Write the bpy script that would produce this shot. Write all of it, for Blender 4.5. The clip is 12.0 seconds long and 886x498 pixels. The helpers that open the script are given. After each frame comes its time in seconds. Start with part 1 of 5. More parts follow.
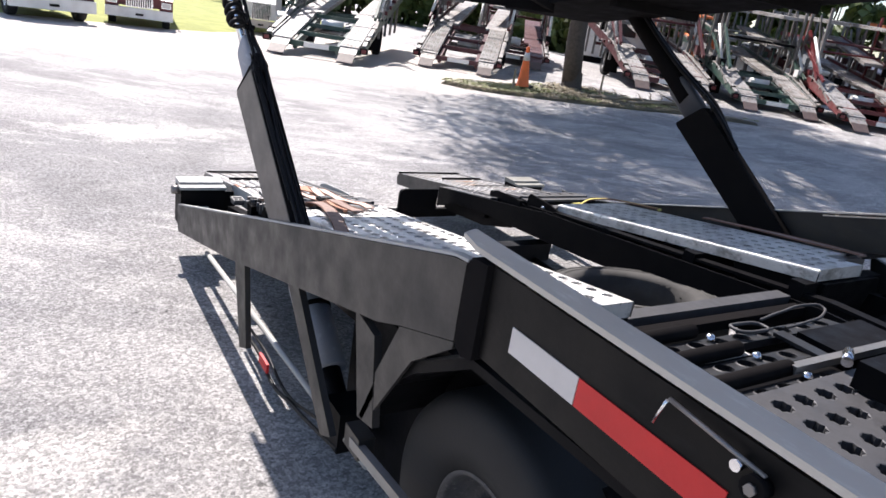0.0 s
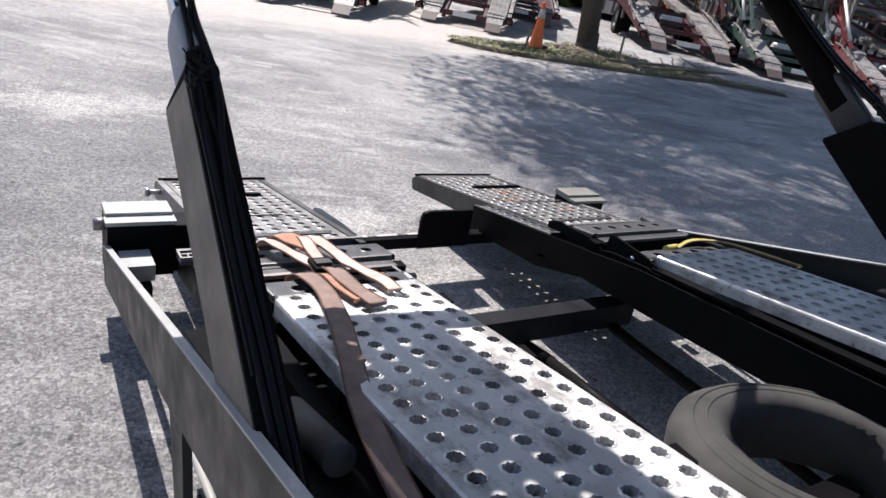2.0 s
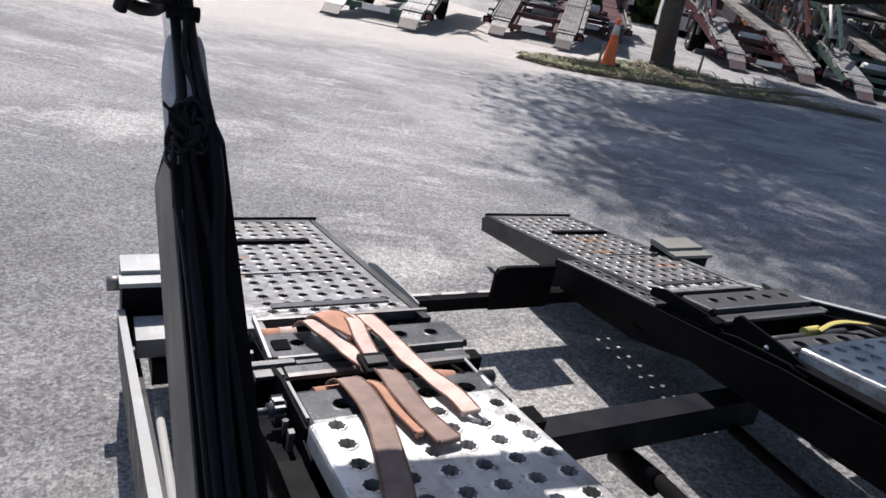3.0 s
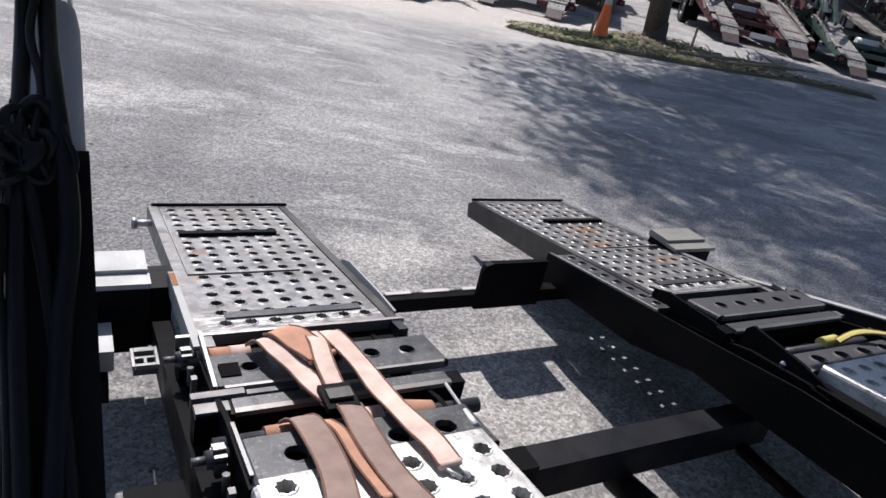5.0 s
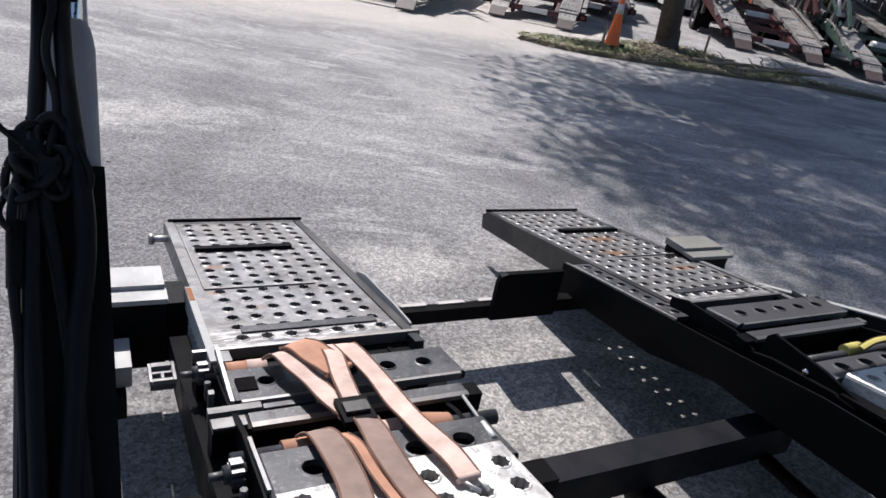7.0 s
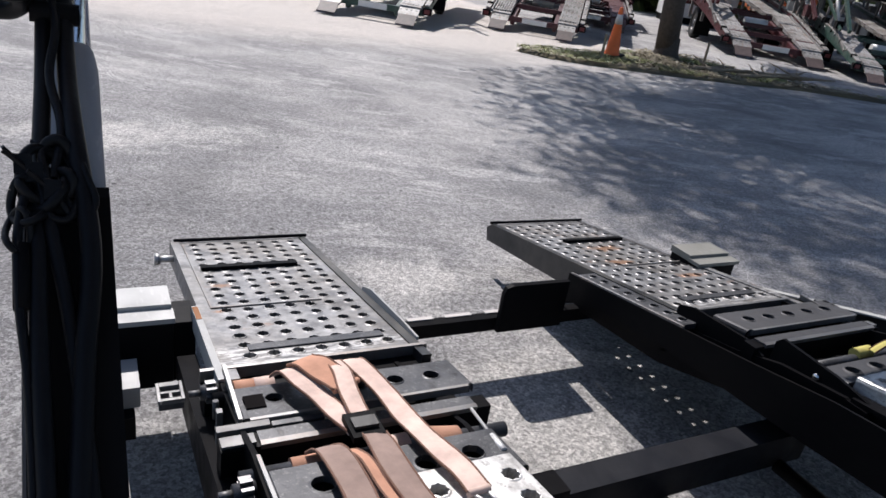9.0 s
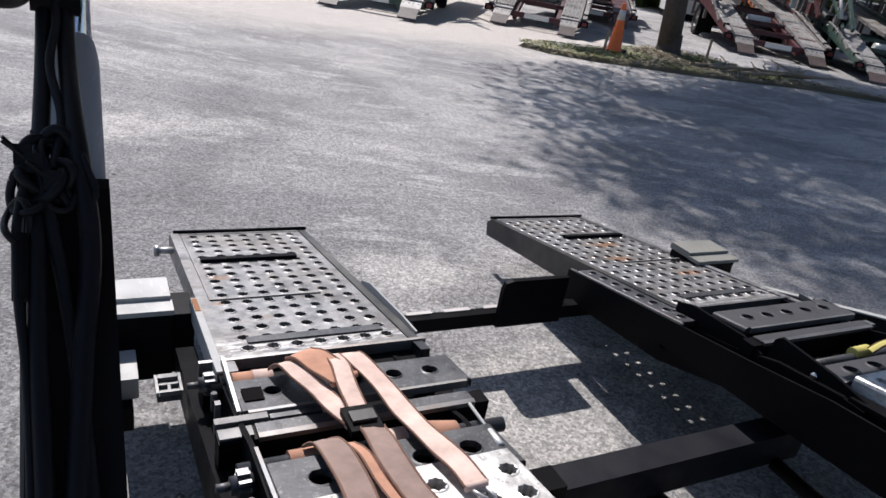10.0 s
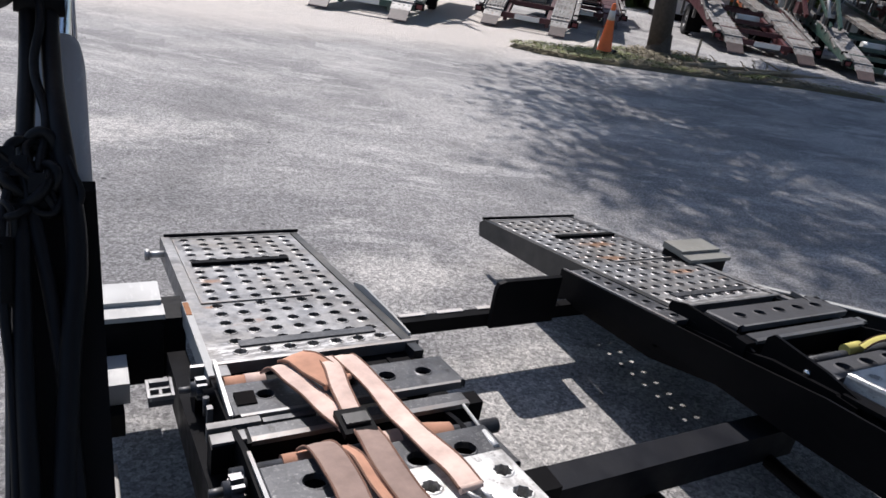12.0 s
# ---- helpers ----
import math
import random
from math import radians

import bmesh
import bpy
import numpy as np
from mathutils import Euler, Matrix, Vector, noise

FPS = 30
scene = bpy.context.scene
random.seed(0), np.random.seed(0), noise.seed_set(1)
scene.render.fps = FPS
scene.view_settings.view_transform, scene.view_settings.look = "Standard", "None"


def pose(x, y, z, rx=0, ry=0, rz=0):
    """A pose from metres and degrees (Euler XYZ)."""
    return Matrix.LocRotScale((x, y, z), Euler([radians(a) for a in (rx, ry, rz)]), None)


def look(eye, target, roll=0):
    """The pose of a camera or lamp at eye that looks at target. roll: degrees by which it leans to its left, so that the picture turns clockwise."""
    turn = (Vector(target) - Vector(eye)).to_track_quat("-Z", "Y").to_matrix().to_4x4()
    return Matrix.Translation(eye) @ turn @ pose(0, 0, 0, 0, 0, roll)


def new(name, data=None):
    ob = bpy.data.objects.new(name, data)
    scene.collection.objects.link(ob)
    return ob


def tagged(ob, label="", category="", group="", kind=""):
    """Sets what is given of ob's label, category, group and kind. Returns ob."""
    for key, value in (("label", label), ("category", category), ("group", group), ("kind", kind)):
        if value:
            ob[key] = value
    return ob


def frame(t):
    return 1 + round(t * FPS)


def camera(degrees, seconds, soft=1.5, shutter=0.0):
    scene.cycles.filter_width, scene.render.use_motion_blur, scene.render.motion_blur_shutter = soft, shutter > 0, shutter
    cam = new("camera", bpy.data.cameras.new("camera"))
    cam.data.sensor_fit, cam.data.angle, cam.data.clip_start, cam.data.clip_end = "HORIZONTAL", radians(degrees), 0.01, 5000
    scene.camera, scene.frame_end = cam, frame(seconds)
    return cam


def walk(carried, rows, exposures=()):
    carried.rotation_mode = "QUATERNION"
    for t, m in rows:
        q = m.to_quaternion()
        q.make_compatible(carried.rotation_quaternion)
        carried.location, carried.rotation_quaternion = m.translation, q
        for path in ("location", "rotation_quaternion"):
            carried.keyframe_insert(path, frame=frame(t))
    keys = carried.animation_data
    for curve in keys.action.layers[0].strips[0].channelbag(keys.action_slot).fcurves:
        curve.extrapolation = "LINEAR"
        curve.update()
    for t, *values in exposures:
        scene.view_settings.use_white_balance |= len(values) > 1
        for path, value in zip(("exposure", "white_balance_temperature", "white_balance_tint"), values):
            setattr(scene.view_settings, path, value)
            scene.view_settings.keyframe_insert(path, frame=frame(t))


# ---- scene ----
cam = camera(66.0, 12.0, 1.6)
PATH = [
    (0, (-2.034, 1.113, 1.512), (-0.99, 2.686, 0.851), 9.2),
    (0.5, (-1.915, 1.461, 1.498), (-0.866, 3.042, 0.864), 8.2),
    (1, (-1.776, 1.779, 1.523), (-0.771, 3.375, 0.859), 11.8),
    (1.5, (-1.697, 2.077, 1.514), (-0.571, 3.559, 0.784), 11.5),
    (2, (-1.593, 2.314, 1.492), (-0.531, 3.818, 0.711), 11.3),
    (2.5, (-1.45, 2.605, 1.495), (-0.584, 4.243, 0.743), 10.7),
    (2.7, (-1.425, 2.701, 1.478), (-0.521, 4.316, 0.721), 10.6),
    (4.3, (-1.26, 3.059, 1.438), (-0.316, 4.59, 0.564), 13.4),
    (4.5, (-1.259, 3.055, 1.439), (-0.306, 4.592, 0.585), 13.8),
    (5, (-1.255, 3.054, 1.441), (-0.301, 4.594, 0.592), 12.7),
    (5.5, (-1.255, 3.062, 1.438), (-0.316, 4.612, 0.593), 12.1),
    (6, (-1.251, 3.059, 1.44), (-0.3, 4.611, 0.612), 11.6),
    (6.5, (-1.251, 3.054, 1.441), (-0.305, 4.617, 0.627), 11.3),
    (7, (-1.253, 3.058, 1.437), (-0.336, 4.632, 0.611), 11.2),
    (8.8, (-1.249, 3.056, 1.433), (-0.33, 4.635, 0.619), 9.9),
    (9, (-1.252, 3.055, 1.437), (-0.348, 4.653, 0.644), 9.5),
    (9.5, (-1.253, 3.054, 1.438), (-0.355, 4.649, 0.631), 10.3),
    (10, (-1.252, 3.057, 1.437), (-0.347, 4.648, 0.629), 10.2),
    (10.5, (-1.25, 3.062, 1.434), (-0.346, 4.647, 0.616), 10.1),
    (11, (-1.249, 3.059, 1.433), (-0.341, 4.642, 0.616), 10.1),
    (11.5, (-1.249, 3.059, 1.432), (-0.339, 4.643, 0.618), 10.0),
    (12, (-1.249, 3.061, 1.434), (-0.325, 4.644, 0.633), 9.9),
]
walk(cam, [(t, look(e, g, r)) for t, e, g, r in PATH],
     exposures=[(0.0, 1.02, 6400, 16), (0.5, 0.88, 6400, 16), (1.0, 0.6, 6350, 15), (2.0, 0.52, 6300, 15), (2.5, 0.38, 6250, 14), (4.5, 0.18, 6200, 14), (12.0, 0.14, 6200, 14)])

# ---- sky and sun ----
SUN_EL, SUN_AZ = radians(49), radians(3)  # azimuth from +y towards +x
world = bpy.data.worlds.new("world")
scene.world = world
world.use_nodes = True
wn = world.node_tree
sky = wn.nodes.new("ShaderNodeTexSky")
sky.sky_type, sky.sun_disc = "NISHITA", False
sky.sun_elevation, sky.sun_rotation = SUN_EL, SUN_AZ
wn.links.new(sky.outputs[0], wn.nodes["Background"].inputs[0])
wn.nodes["Background"].inputs[1].default_value = 0.096
sun = new("sun", bpy.data.lights.new("sun", "SUN"))
sun.data.energy, sun.data.angle, sun.data.color = 5.0, radians(0.55), (1.0, 0.95, 0.88)
SUN_DIR = Vector((math.sin(SUN_AZ) * math.cos(SUN_EL), math.cos(SUN_AZ) * math.cos(SUN_EL), math.sin(SUN_EL)))
sun.matrix_world = look(SUN_DIR * 40, (0, 0, 0))

# ---- materials ----


class Mat:
    """A node material with short helpers."""

    def __init__(self, name):
        self.m = bpy.data.materials.new(name)
        self.m.use_nodes = True
        self.t = self.m.node_tree
        self.b = self.t.nodes["Principled BSDF"]
        self.co = self.t.nodes.new("ShaderNodeTexCoord")

    def put(self, node, socket, value):
        if hasattr(value, "is_output"):
            self.t.links.new(value, node.inputs[socket])
        else:
            node.inputs[socket].default_value = value

    def noise(self, scale, detail=4.0, rough=0.55, stretch=(1, 1, 1), space="Object", offset=0.0):
        mp = self.t.nodes.new("ShaderNodeMapping")
        self.t.links.new(self.co.outputs[space], mp.inputs[0])
        mp.inputs[3].default_value = stretch
        mp.inputs[1].default_value = (offset, offset * 0.7, offset * 0.3)
        n = self.t.nodes.new("ShaderNodeTexNoise")
        self.t.links.new(mp.outputs[0], n.inputs["Vector"])
        n.inputs["Scale"].default_value, n.inputs["Detail"].default_value, n.inputs["Roughness"].default_value = scale, detail, rough
        return n.outputs["Fac"]

    def ramp(self, fac, *stops):
        r = self.t.nodes.new("ShaderNodeValToRGB")
        self.t.links.new(fac, r.inputs[0])
        e = r.color_ramp.elements
        while len(e) < len(stops):
            e.new(0.5)
        for el, (p, c) in zip(e, stops):
            el.position = p
            el.color = (c, c, c, 1) if isinstance(c, (int, float)) else (*c, 1)
        return r.outputs[0]

    def mix(self, fac, a, b, kind="MIX"):
        n = self.t.nodes.new("ShaderNodeMix")
        n.data_type, n.blend_type = "RGBA", kind
        for sock, v in ((0, fac), (6, a), (7, b)):
            if isinstance(v, tuple):
                v = (*v, 1)
            self.put(n, sock, v)
        return n.outputs[2]

    def bump(self, height, strength, dist=0.01):
        n = self.t.nodes.new("ShaderNodeBump")
        n.inputs["Strength"].default_value, n.inputs["Distance"].default_value = strength, dist
        self.t.links.new(height, n.inputs["Height"])
        self.t.links.new(n.outputs[0], self.b.inputs["Normal"])

    def set(self, color=None, rough=None, metal=None):
        for sock, v in (("Base Color", color), ("Roughness", rough), ("Metallic", metal)):
            if v is not None:
                if isinstance(v, tuple):
                    v = (*v, 1)
                self.put(self.b, sock, v)
        return self.m


def painted(name, base, dust=(0.3, 0.27, 0.23), amount=0.35, rough=0.4, wear=None, grain=60):
    """Sprayed steel: two scales of dust, scuffs and a fine orange peel."""
    k = Mat(name)
    big = k.ramp(k.noise(3.0, 6), (0.42, 0.0), (0.75, amount))
    col = k.mix(big, base, dust)
    fine = k.ramp(k.noise(45, 5, 0.7, (1, 0.25, 1), offset=3), (0.55, 0.0), (0.8, 0.35))
    col = k.mix(fine, col, wear or tuple(min(1, c * 2.2 + 0.01) for c in base))
    k.bump(k.noise(grain, 3), 0.12, 0.004)
    return k.set(col, k.ramp(k.noise(9, 5, offset=5), (0.3, max(0.05, rough - 0.12)), (0.7, min(1, rough + 0.2))), 0.0)


def metal(name, base, rough=0.35, stain=(0.2, 0.17, 0.14), amount=0.3, metallic=0.75):
    """Bare or galvanised metal with smears and grime."""
    k = Mat(name)
    grime = k.ramp(k.noise(5, 6, 0.65, offset=2), (0.45, 0.0), (0.8, amount))
    col = k.mix(grime, base, stain)
    col = k.mix(k.ramp(k.noise(70, 4, 0.7, (1, 0.15, 1)), (0.45, 0.0), (0.8, 0.3)), col, tuple(c * 0.6 for c in base))
    k.bump(k.noise(25, 4, 0.6), 0.1, 0.004)
    return k.set(col, k.ramp(k.noise(12, 5, 0.6, offset=7), (0.3, rough - 0.1), (0.75, rough + 0.22)), metallic)


def plain(name, base, rough=0.6, vary=0.25, metallic=0.0, scale=8):
    k = Mat(name)
    col = k.mix(k.ramp(k.noise(scale, 6, 0.6), (0.35, 0.0), (0.75, 1.0)), base, tuple(c * (1 - vary) for c in base))
    k.bump(k.noise(scale * 12, 3), 0.15, 0.003)
    return k.set(col, rough, metallic)


BLACK = painted("black_paint", (0.0068, 0.0066, 0.0074), amount=0.012, rough=0.42, wear=(0.015, 0.0148, 0.015))
BLACK.node_tree.nodes["Principled BSDF"].inputs["Specular IOR Level"].default_value = 0.04
RAIL = painted("dark_grey_paint", (0.021, 0.019, 0.0177), amount=0.008, rough=0.45)
k = Mat("bright_plate")
col = k.mix(k.ramp(k.noise(5, 6, 0.65, offset=2), (0.45, 0.0), (0.8, 0.4)), (0.76, 0.75, 0.735), (0.26, 0.24, 0.22))
col = k.mix(k.ramp(k.noise(70, 4, 0.7, (1, 0.15, 1)), (0.45, 0.0), (0.8, 0.3)), col, (0.34, 0.34, 0.345))
col = k.mix(k.ramp(k.noise(9, 8, 0.72, (1, 0.6, 1), offset=11), (0.50, 0.0), (0.64, 0.75)), col, (0.20, 0.185, 0.17))
col = k.mix(k.ramp(k.noise(45, 4, 0.7, offset=5), (0.60, 0.0), (0.68, 0.6)), col, (0.10, 0.085, 0.075))
k.bump(k.noise(25, 4, 0.6), 0.12, 0.004)
ALU = k.set(col, k.ramp(k.noise(12, 5, 0.6, offset=7), (0.3, 0.34), (0.75, 0.60)), 0.5)
DARKPLATE = metal("grimy_plate", (0.16, 0.16, 0.165), 0.4, amount=0.5, metallic=0.6)
CHROME = metal("chrome", (0.8, 0.8, 0.82), 0.12, amount=0.05, metallic=1.0)
TANK = plain("dusty_tank", (0.16, 0.145, 0.125), 0.7, 0.5)
DUSTY = plain("dusty_rubber", (0.058, 0.055, 0.051), 0.85, 0.6)
RUBBER = plain("rubber", (0.009, 0.009, 0.010), 0.75, 0.4)
HOSE = plain("hose_rubber", (0.006, 0.0058, 0.007), 0.5, 0.3)
HOSE.node_tree.nodes["Principled BSDF"].inputs["Specular IOR Level"].default_value = 0.2
WHITE_TAPE = plain("white_tape", (0.64, 0.595, 0.56), 0.35, 0.15)
RED_TAPE = plain("red_tape", (0.62, 0.018, 0.018), 0.5, 0.2)
STRAP = plain("faded_strap", (0.74, 0.55, 0.47), 0.9, 0.35, scale=20)
STRAP_ORANGE = plain("orange_strap", (0.55, 0.29, 0.19), 0.9, 0.3, scale=20)
STRAP_EDGE_SHADE = plain("strap_edge_shade", (0.22, 0.12, 0.085), 0.9, 0.3, scale=30)
# brown for dirty webbing that also carries the straps' shade
STRAP_SHADED_DIRTY = plain("shaded_dirty_strap", (0.31, 0.22, 0.185), 0.9, 0.35, scale=20)
DARKTREAD = metal("dark_worn_tread", (0.065, 0.065, 0.07), 0.6, (0.03, 0.027, 0.025), 0.5, 0.4)
SLAT = metal("oily_black_slat", (0.020, 0.021, 0.024), 0.45, (0.01, 0.009, 0.009), 0.5, 0.3)
CROSS = painted("blue_black_paint", (0.010, 0.011, 0.015), amount=0.03, rough=0.5)
CROSS.node_tree.nodes["Principled BSDF"].inputs["Specular IOR Level"].default_value = 0.15
# darker copy of the tube paint, with the upper runway's shade in it
CYL_SHADED = painted("shaded_blue_grey_paint", (0.055, 0.055, 0.065), amount=0.1, rough=0.4)
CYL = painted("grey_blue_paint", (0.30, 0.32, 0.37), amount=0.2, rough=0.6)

# asphalt, bleached and dusty, with swept streaks that curve round the yard, pale blotches and sand towards the lorries
k = Mat("asphalt")
sep = k.t.nodes.new("ShaderNodeSeparateXYZ")
k.t.links.new(k.co.outputs["Object"], sep.inputs[0])


def arith(op, a, b_=0.0):
    n = k.t.nodes.new("ShaderNodeMath")
    n.operation = op
    k.put(n, 0, a)
    k.put(n, 1, b_)
    return n.outputs[0]


def swept(along, across, scale, detail, rough, seed):
    """Noise drawn out along circles round the middle of the turning yard."""
    dx, dy = arith("SUBTRACT", sep.outputs[0], 8.0), arith("SUBTRACT", sep.outputs[1], 24.0)
    r = arith("SQRT", arith("ADD", arith("MULTIPLY", dx, dx), arith("MULTIPLY", dy, dy)))
    n = k.t.nodes.new("ShaderNodeCombineXYZ")
    k.put(n, 0, arith("MULTIPLY", arith("ARCTAN2", dx, dy), 16.0 * along))
    k.put(n, 1, arith("MULTIPLY", arith("ADD", r, arith("MULTIPLY", k.noise(0.25, 3, offset=seed), 1.6)), across))
    n.inputs[2].default_value = seed
    t = k.t.nodes.new("ShaderNodeTexNoise")
    k.t.links.new(n.outputs[0], t.inputs["Vector"])
    t.inputs["Scale"].default_value, t.inputs["Detail"].default_value, t.inputs["Roughness"].default_value = scale, detail, rough
    return t.outputs["Fac"]


agg = k.noise(80, 5, 0.8)
col = k.mix(k.ramp(agg, (0.42, 0.0), (0.58, 1.0)), (0.175, 0.170, 0.171), (0.30, 0.292, 0.290))
col = k.mix(k.ramp(k.noise(2.2, 7, 0.65), (0.35, 0.0), (0.75, 0.45)), col, (0.30, 0.285, 0.275))
col = k.mix(k.ramp(swept(0.5, 1.1, 0.8, 9, 0.70, 3.0), (0.46, 0.0), (0.60, 0.6)), col, (0.43, 0.415, 0.40))
col = k.mix(k.ramp(swept(1.3, 4.2, 0.8, 9, 0.75, 8.0), (0.53, 0.0), (0.61, 0.62)), col, (0.52, 0.50, 0.48))
col = k.mix(k.ramp(k.noise(0.5, 9, 0.72, offset=9), (0.50, 0.0), (0.60, 0.5)), col, (0.46, 0.44, 0.42))
col = k.mix(k.ramp(k.noise(0.7, 6, 0.6, offset=14), (0.54, 0.0), (0.66, 0.55)), col, (0.15, 0.145, 0.145))
far_y = arith("ADD", arith("ADD", sep.outputs[1], arith("MULTIPLY", sep.outputs[0], 0.12)), arith("MULTIPLY", k.noise(0.5, 6, 0.65, (0.5, 1.5, 1), offset=2), 3.0))
near_x = arith("MINIMUM", arith("MAXIMUM", arith("MULTIPLY", arith("SUBTRACT", 10.5, sep.outputs[0]), 0.35), 0.0), 1.0)
sand = arith("MULTIPLY", arith("MULTIPLY", arith("SUBTRACT", far_y, 13.7), 0.45), near_x)
col = k.mix(k.ramp(sand, (0.0, 0.0), (1.0, 0.85)), col, (0.56, 0.51, 0.465))
for x, y, r in ((-1.0, 8.05, 0.8), (0.12, 5.62, 0.5), (-2.1, 3.2, 0.5), (-2.4, 2.6, 0.8), (-3.0, 5.4, 0.7), (0.0, 4.5, 0.7)):
    dx, dy = arith("SUBTRACT", sep.outputs[0], x), arith("SUBTRACT", sep.outputs[1], y)
    dist = arith("SQRT", arith("ADD", arith("MULTIPLY", dx, dx), arith("MULTIPLY", dy, arith("MULTIPLY", dy, 2.5))))
    wob = arith("MULTIPLY", arith("SUBTRACT", k.noise(1.6, 8, 0.75, offset=x), 0.5), 4.5 * r)
    edge = arith("SUBTRACT", arith("ADD", r * 0.95, wob), dist)
    col = k.mix(k.ramp(arith("MULTIPLY", edge, 1.0 / r), (0.0, 0.0), (0.7, 0.8)), col, (0.54, 0.515, 0.485))
# stones, chips and dark bits over everything
vor = k.t.nodes.new("ShaderNodeTexVoronoi")
k.t.links.new(k.co.outputs["Object"], vor.inputs["Vector"])
vor.inputs["Scale"].default_value = 85
chip = k.t.nodes.new("ShaderNodeSeparateColor")
k.t.links.new(vor.outputs["Color"], chip.inputs[0])
col = k.mix(1.0, col, k.ramp(chip.outputs[0], (0.0, 0.62), (0.5, 1.0), (1.0, 1.46)), "MULTIPLY")
grit = k.noise(120, 5, 0.85, offset=6)
col = k.mix(1.0, col, k.ramp(grit, (0.36, 0.46), (0.48, 1.0), (0.64, 1.45)), "MULTIPLY")
speck = k.t.nodes.new("ShaderNodeTexVoronoi")
k.t.links.new(k.co.outputs["Object"], speck.inputs["Vector"])
speck.inputs["Scale"].default_value = 5.0
col = k.mix(1.0, col, k.ramp(speck.outputs["Distance"], (0.05, 0.35), (0.075, 1.0)), "MULTIPLY")
pebble = k.noise(30, 4, 0.7, offset=2)
col = k.mix(1.0, col, k.ramp(pebble, (0.30, 0.55), (0.42, 1.0), (0.60, 1.0), (0.72, 1.3)), "MULTIPLY")
k.bump(arith("ADD", grit, arith("MULTIPLY", chip.outputs[1], 0.4)), 0.8, 0.012)
ASPHALT = k.set(col, 0.85)

# ---- small builders ----


def part(name, bm, material, parent=None, label="", bevel=0.0):
    if bevel:
        bmesh.ops.bevel(bm, geom=[e for e in bm.edges if e.is_manifold and e.calc_face_angle(0) > 0.6], offset=bevel, segments=1, affect="EDGES")
    bmesh.ops.recalc_face_normals(bm, faces=bm.faces)
    me = bpy.data.meshes.new(name)
    bm.to_mesh(me)
    bm.free()
    for m in material if isinstance(material, (list, tuple)) else [material]:
        me.materials.append(m)
    ob = new(name, me)
    if parent:
        ob.parent = parent
    if label:
        ob["label"] = label
    return ob


def thing(name, label, category, group="", at=(0, 0, 0)):
    e = new(name)
    e.location = at
    e.empty_display_size = 0.1
    return tagged(e, label, category, group)


def box(bm, x0, x1, y0, y1, z0, z1):
    vs = [bm.verts.new((x, y, z)) for x in sorted((x0, x1)) for y in sorted((y0, y1)) for z in sorted((z0, z1))]
    for f in ((0, 1, 3, 2), (4, 6, 7, 5), (0, 4, 5, 1), (2, 3, 7, 6), (0, 2, 6, 4), (1, 5, 7, 3)):
        bm.faces.new([vs[i] for i in f])
    return bm


def prism(bm, pts, x0, x1):
    """A polygon in (y, z), pushed along x."""
    a = [bm.verts.new((x0, y, z)) for y, z in pts]
    b = [bm.verts.new((x1, y, z)) for y, z in pts]
    bm.faces.new(a)
    bm.faces.new(b[::-1])
    for i in range(len(pts)):
        j = (i + 1) % len(pts)
        bm.faces.new((a[i], b[i], b[j], a[j]))
    return bm


def axis_pose(p0, p1):
    d = Vector(p1) - Vector(p0)
    return Matrix.Translation(p0) @ d.to_track_quat("Z", "Y").to_matrix().to_4x4(), d.length


def beam(bm, p0, p1, w, h):
    """A bar of w by h from p0 to p1 (w lies across, level)."""
    d = (Vector(p1) - Vector(p0))
    side = d.cross(Vector((0, 0, 1)))
    side = Vector((1, 0, 0)) if side.length < 1e-4 else side.normalized()
    up = side.cross(d).normalized()
    vs = []
    for p in (Vector(p0), Vector(p1)):
        for a, b in ((-1, -1), (1, -1), (1, 1), (-1, 1)):
            vs.append(bm.verts.new(p + side * a * w / 2 + up * b * h / 2))
    for f in ((0, 1, 2, 3), (7, 6, 5, 4), (0, 4, 5, 1), (1, 5, 6, 2), (2, 6, 7, 3), (3, 7, 4, 0)):
        bm.faces.new([vs[i] for i in f])
    return bm


def tube(bm, p0, p1, r, seg=16, r2=None):
    m, length = axis_pose(p0, p1)
    r2 = r if r2 is None else r2
    a = [bm.verts.new(m @ Vector((math.cos(2 * math.pi * i / seg) * r, math.sin(2 * math.pi * i / seg) * r, 0))) for i in range(seg)]
    b = [bm.verts.new(m @ Vector((math.cos(2 * math.pi * i / seg) * r2, math.sin(2 * math.pi * i / seg) * r2, length))) for i in range(seg)]
    bm.faces.new(a[::-1])
    bm.faces.new(b)
    for i in range(seg):
        j = (i + 1) % seg
        f = bm.faces.new((a[i], a[j], b[j], b[i]))
        f.smooth = True
    return bm


def lathe(bm, prof, m, seg=32, closed=False):
    """Turn (r, z) round the z axis of m."""
    rings = [[bm.verts.new(m @ Vector((math.cos(2 * math.pi * i / seg) * r, math.sin(2 * math.pi * i / seg) * r, z))) for i in range(seg)] for r, z in prof]
    if closed:
        rings.append(rings[0])
    for a, b in zip(rings, rings[1:]):
        for i in range(seg):
            j = (i + 1) % seg
            f = bm.faces.new((a[i], a[j], b[j], b[i]))
            f.smooth = True
    return bm


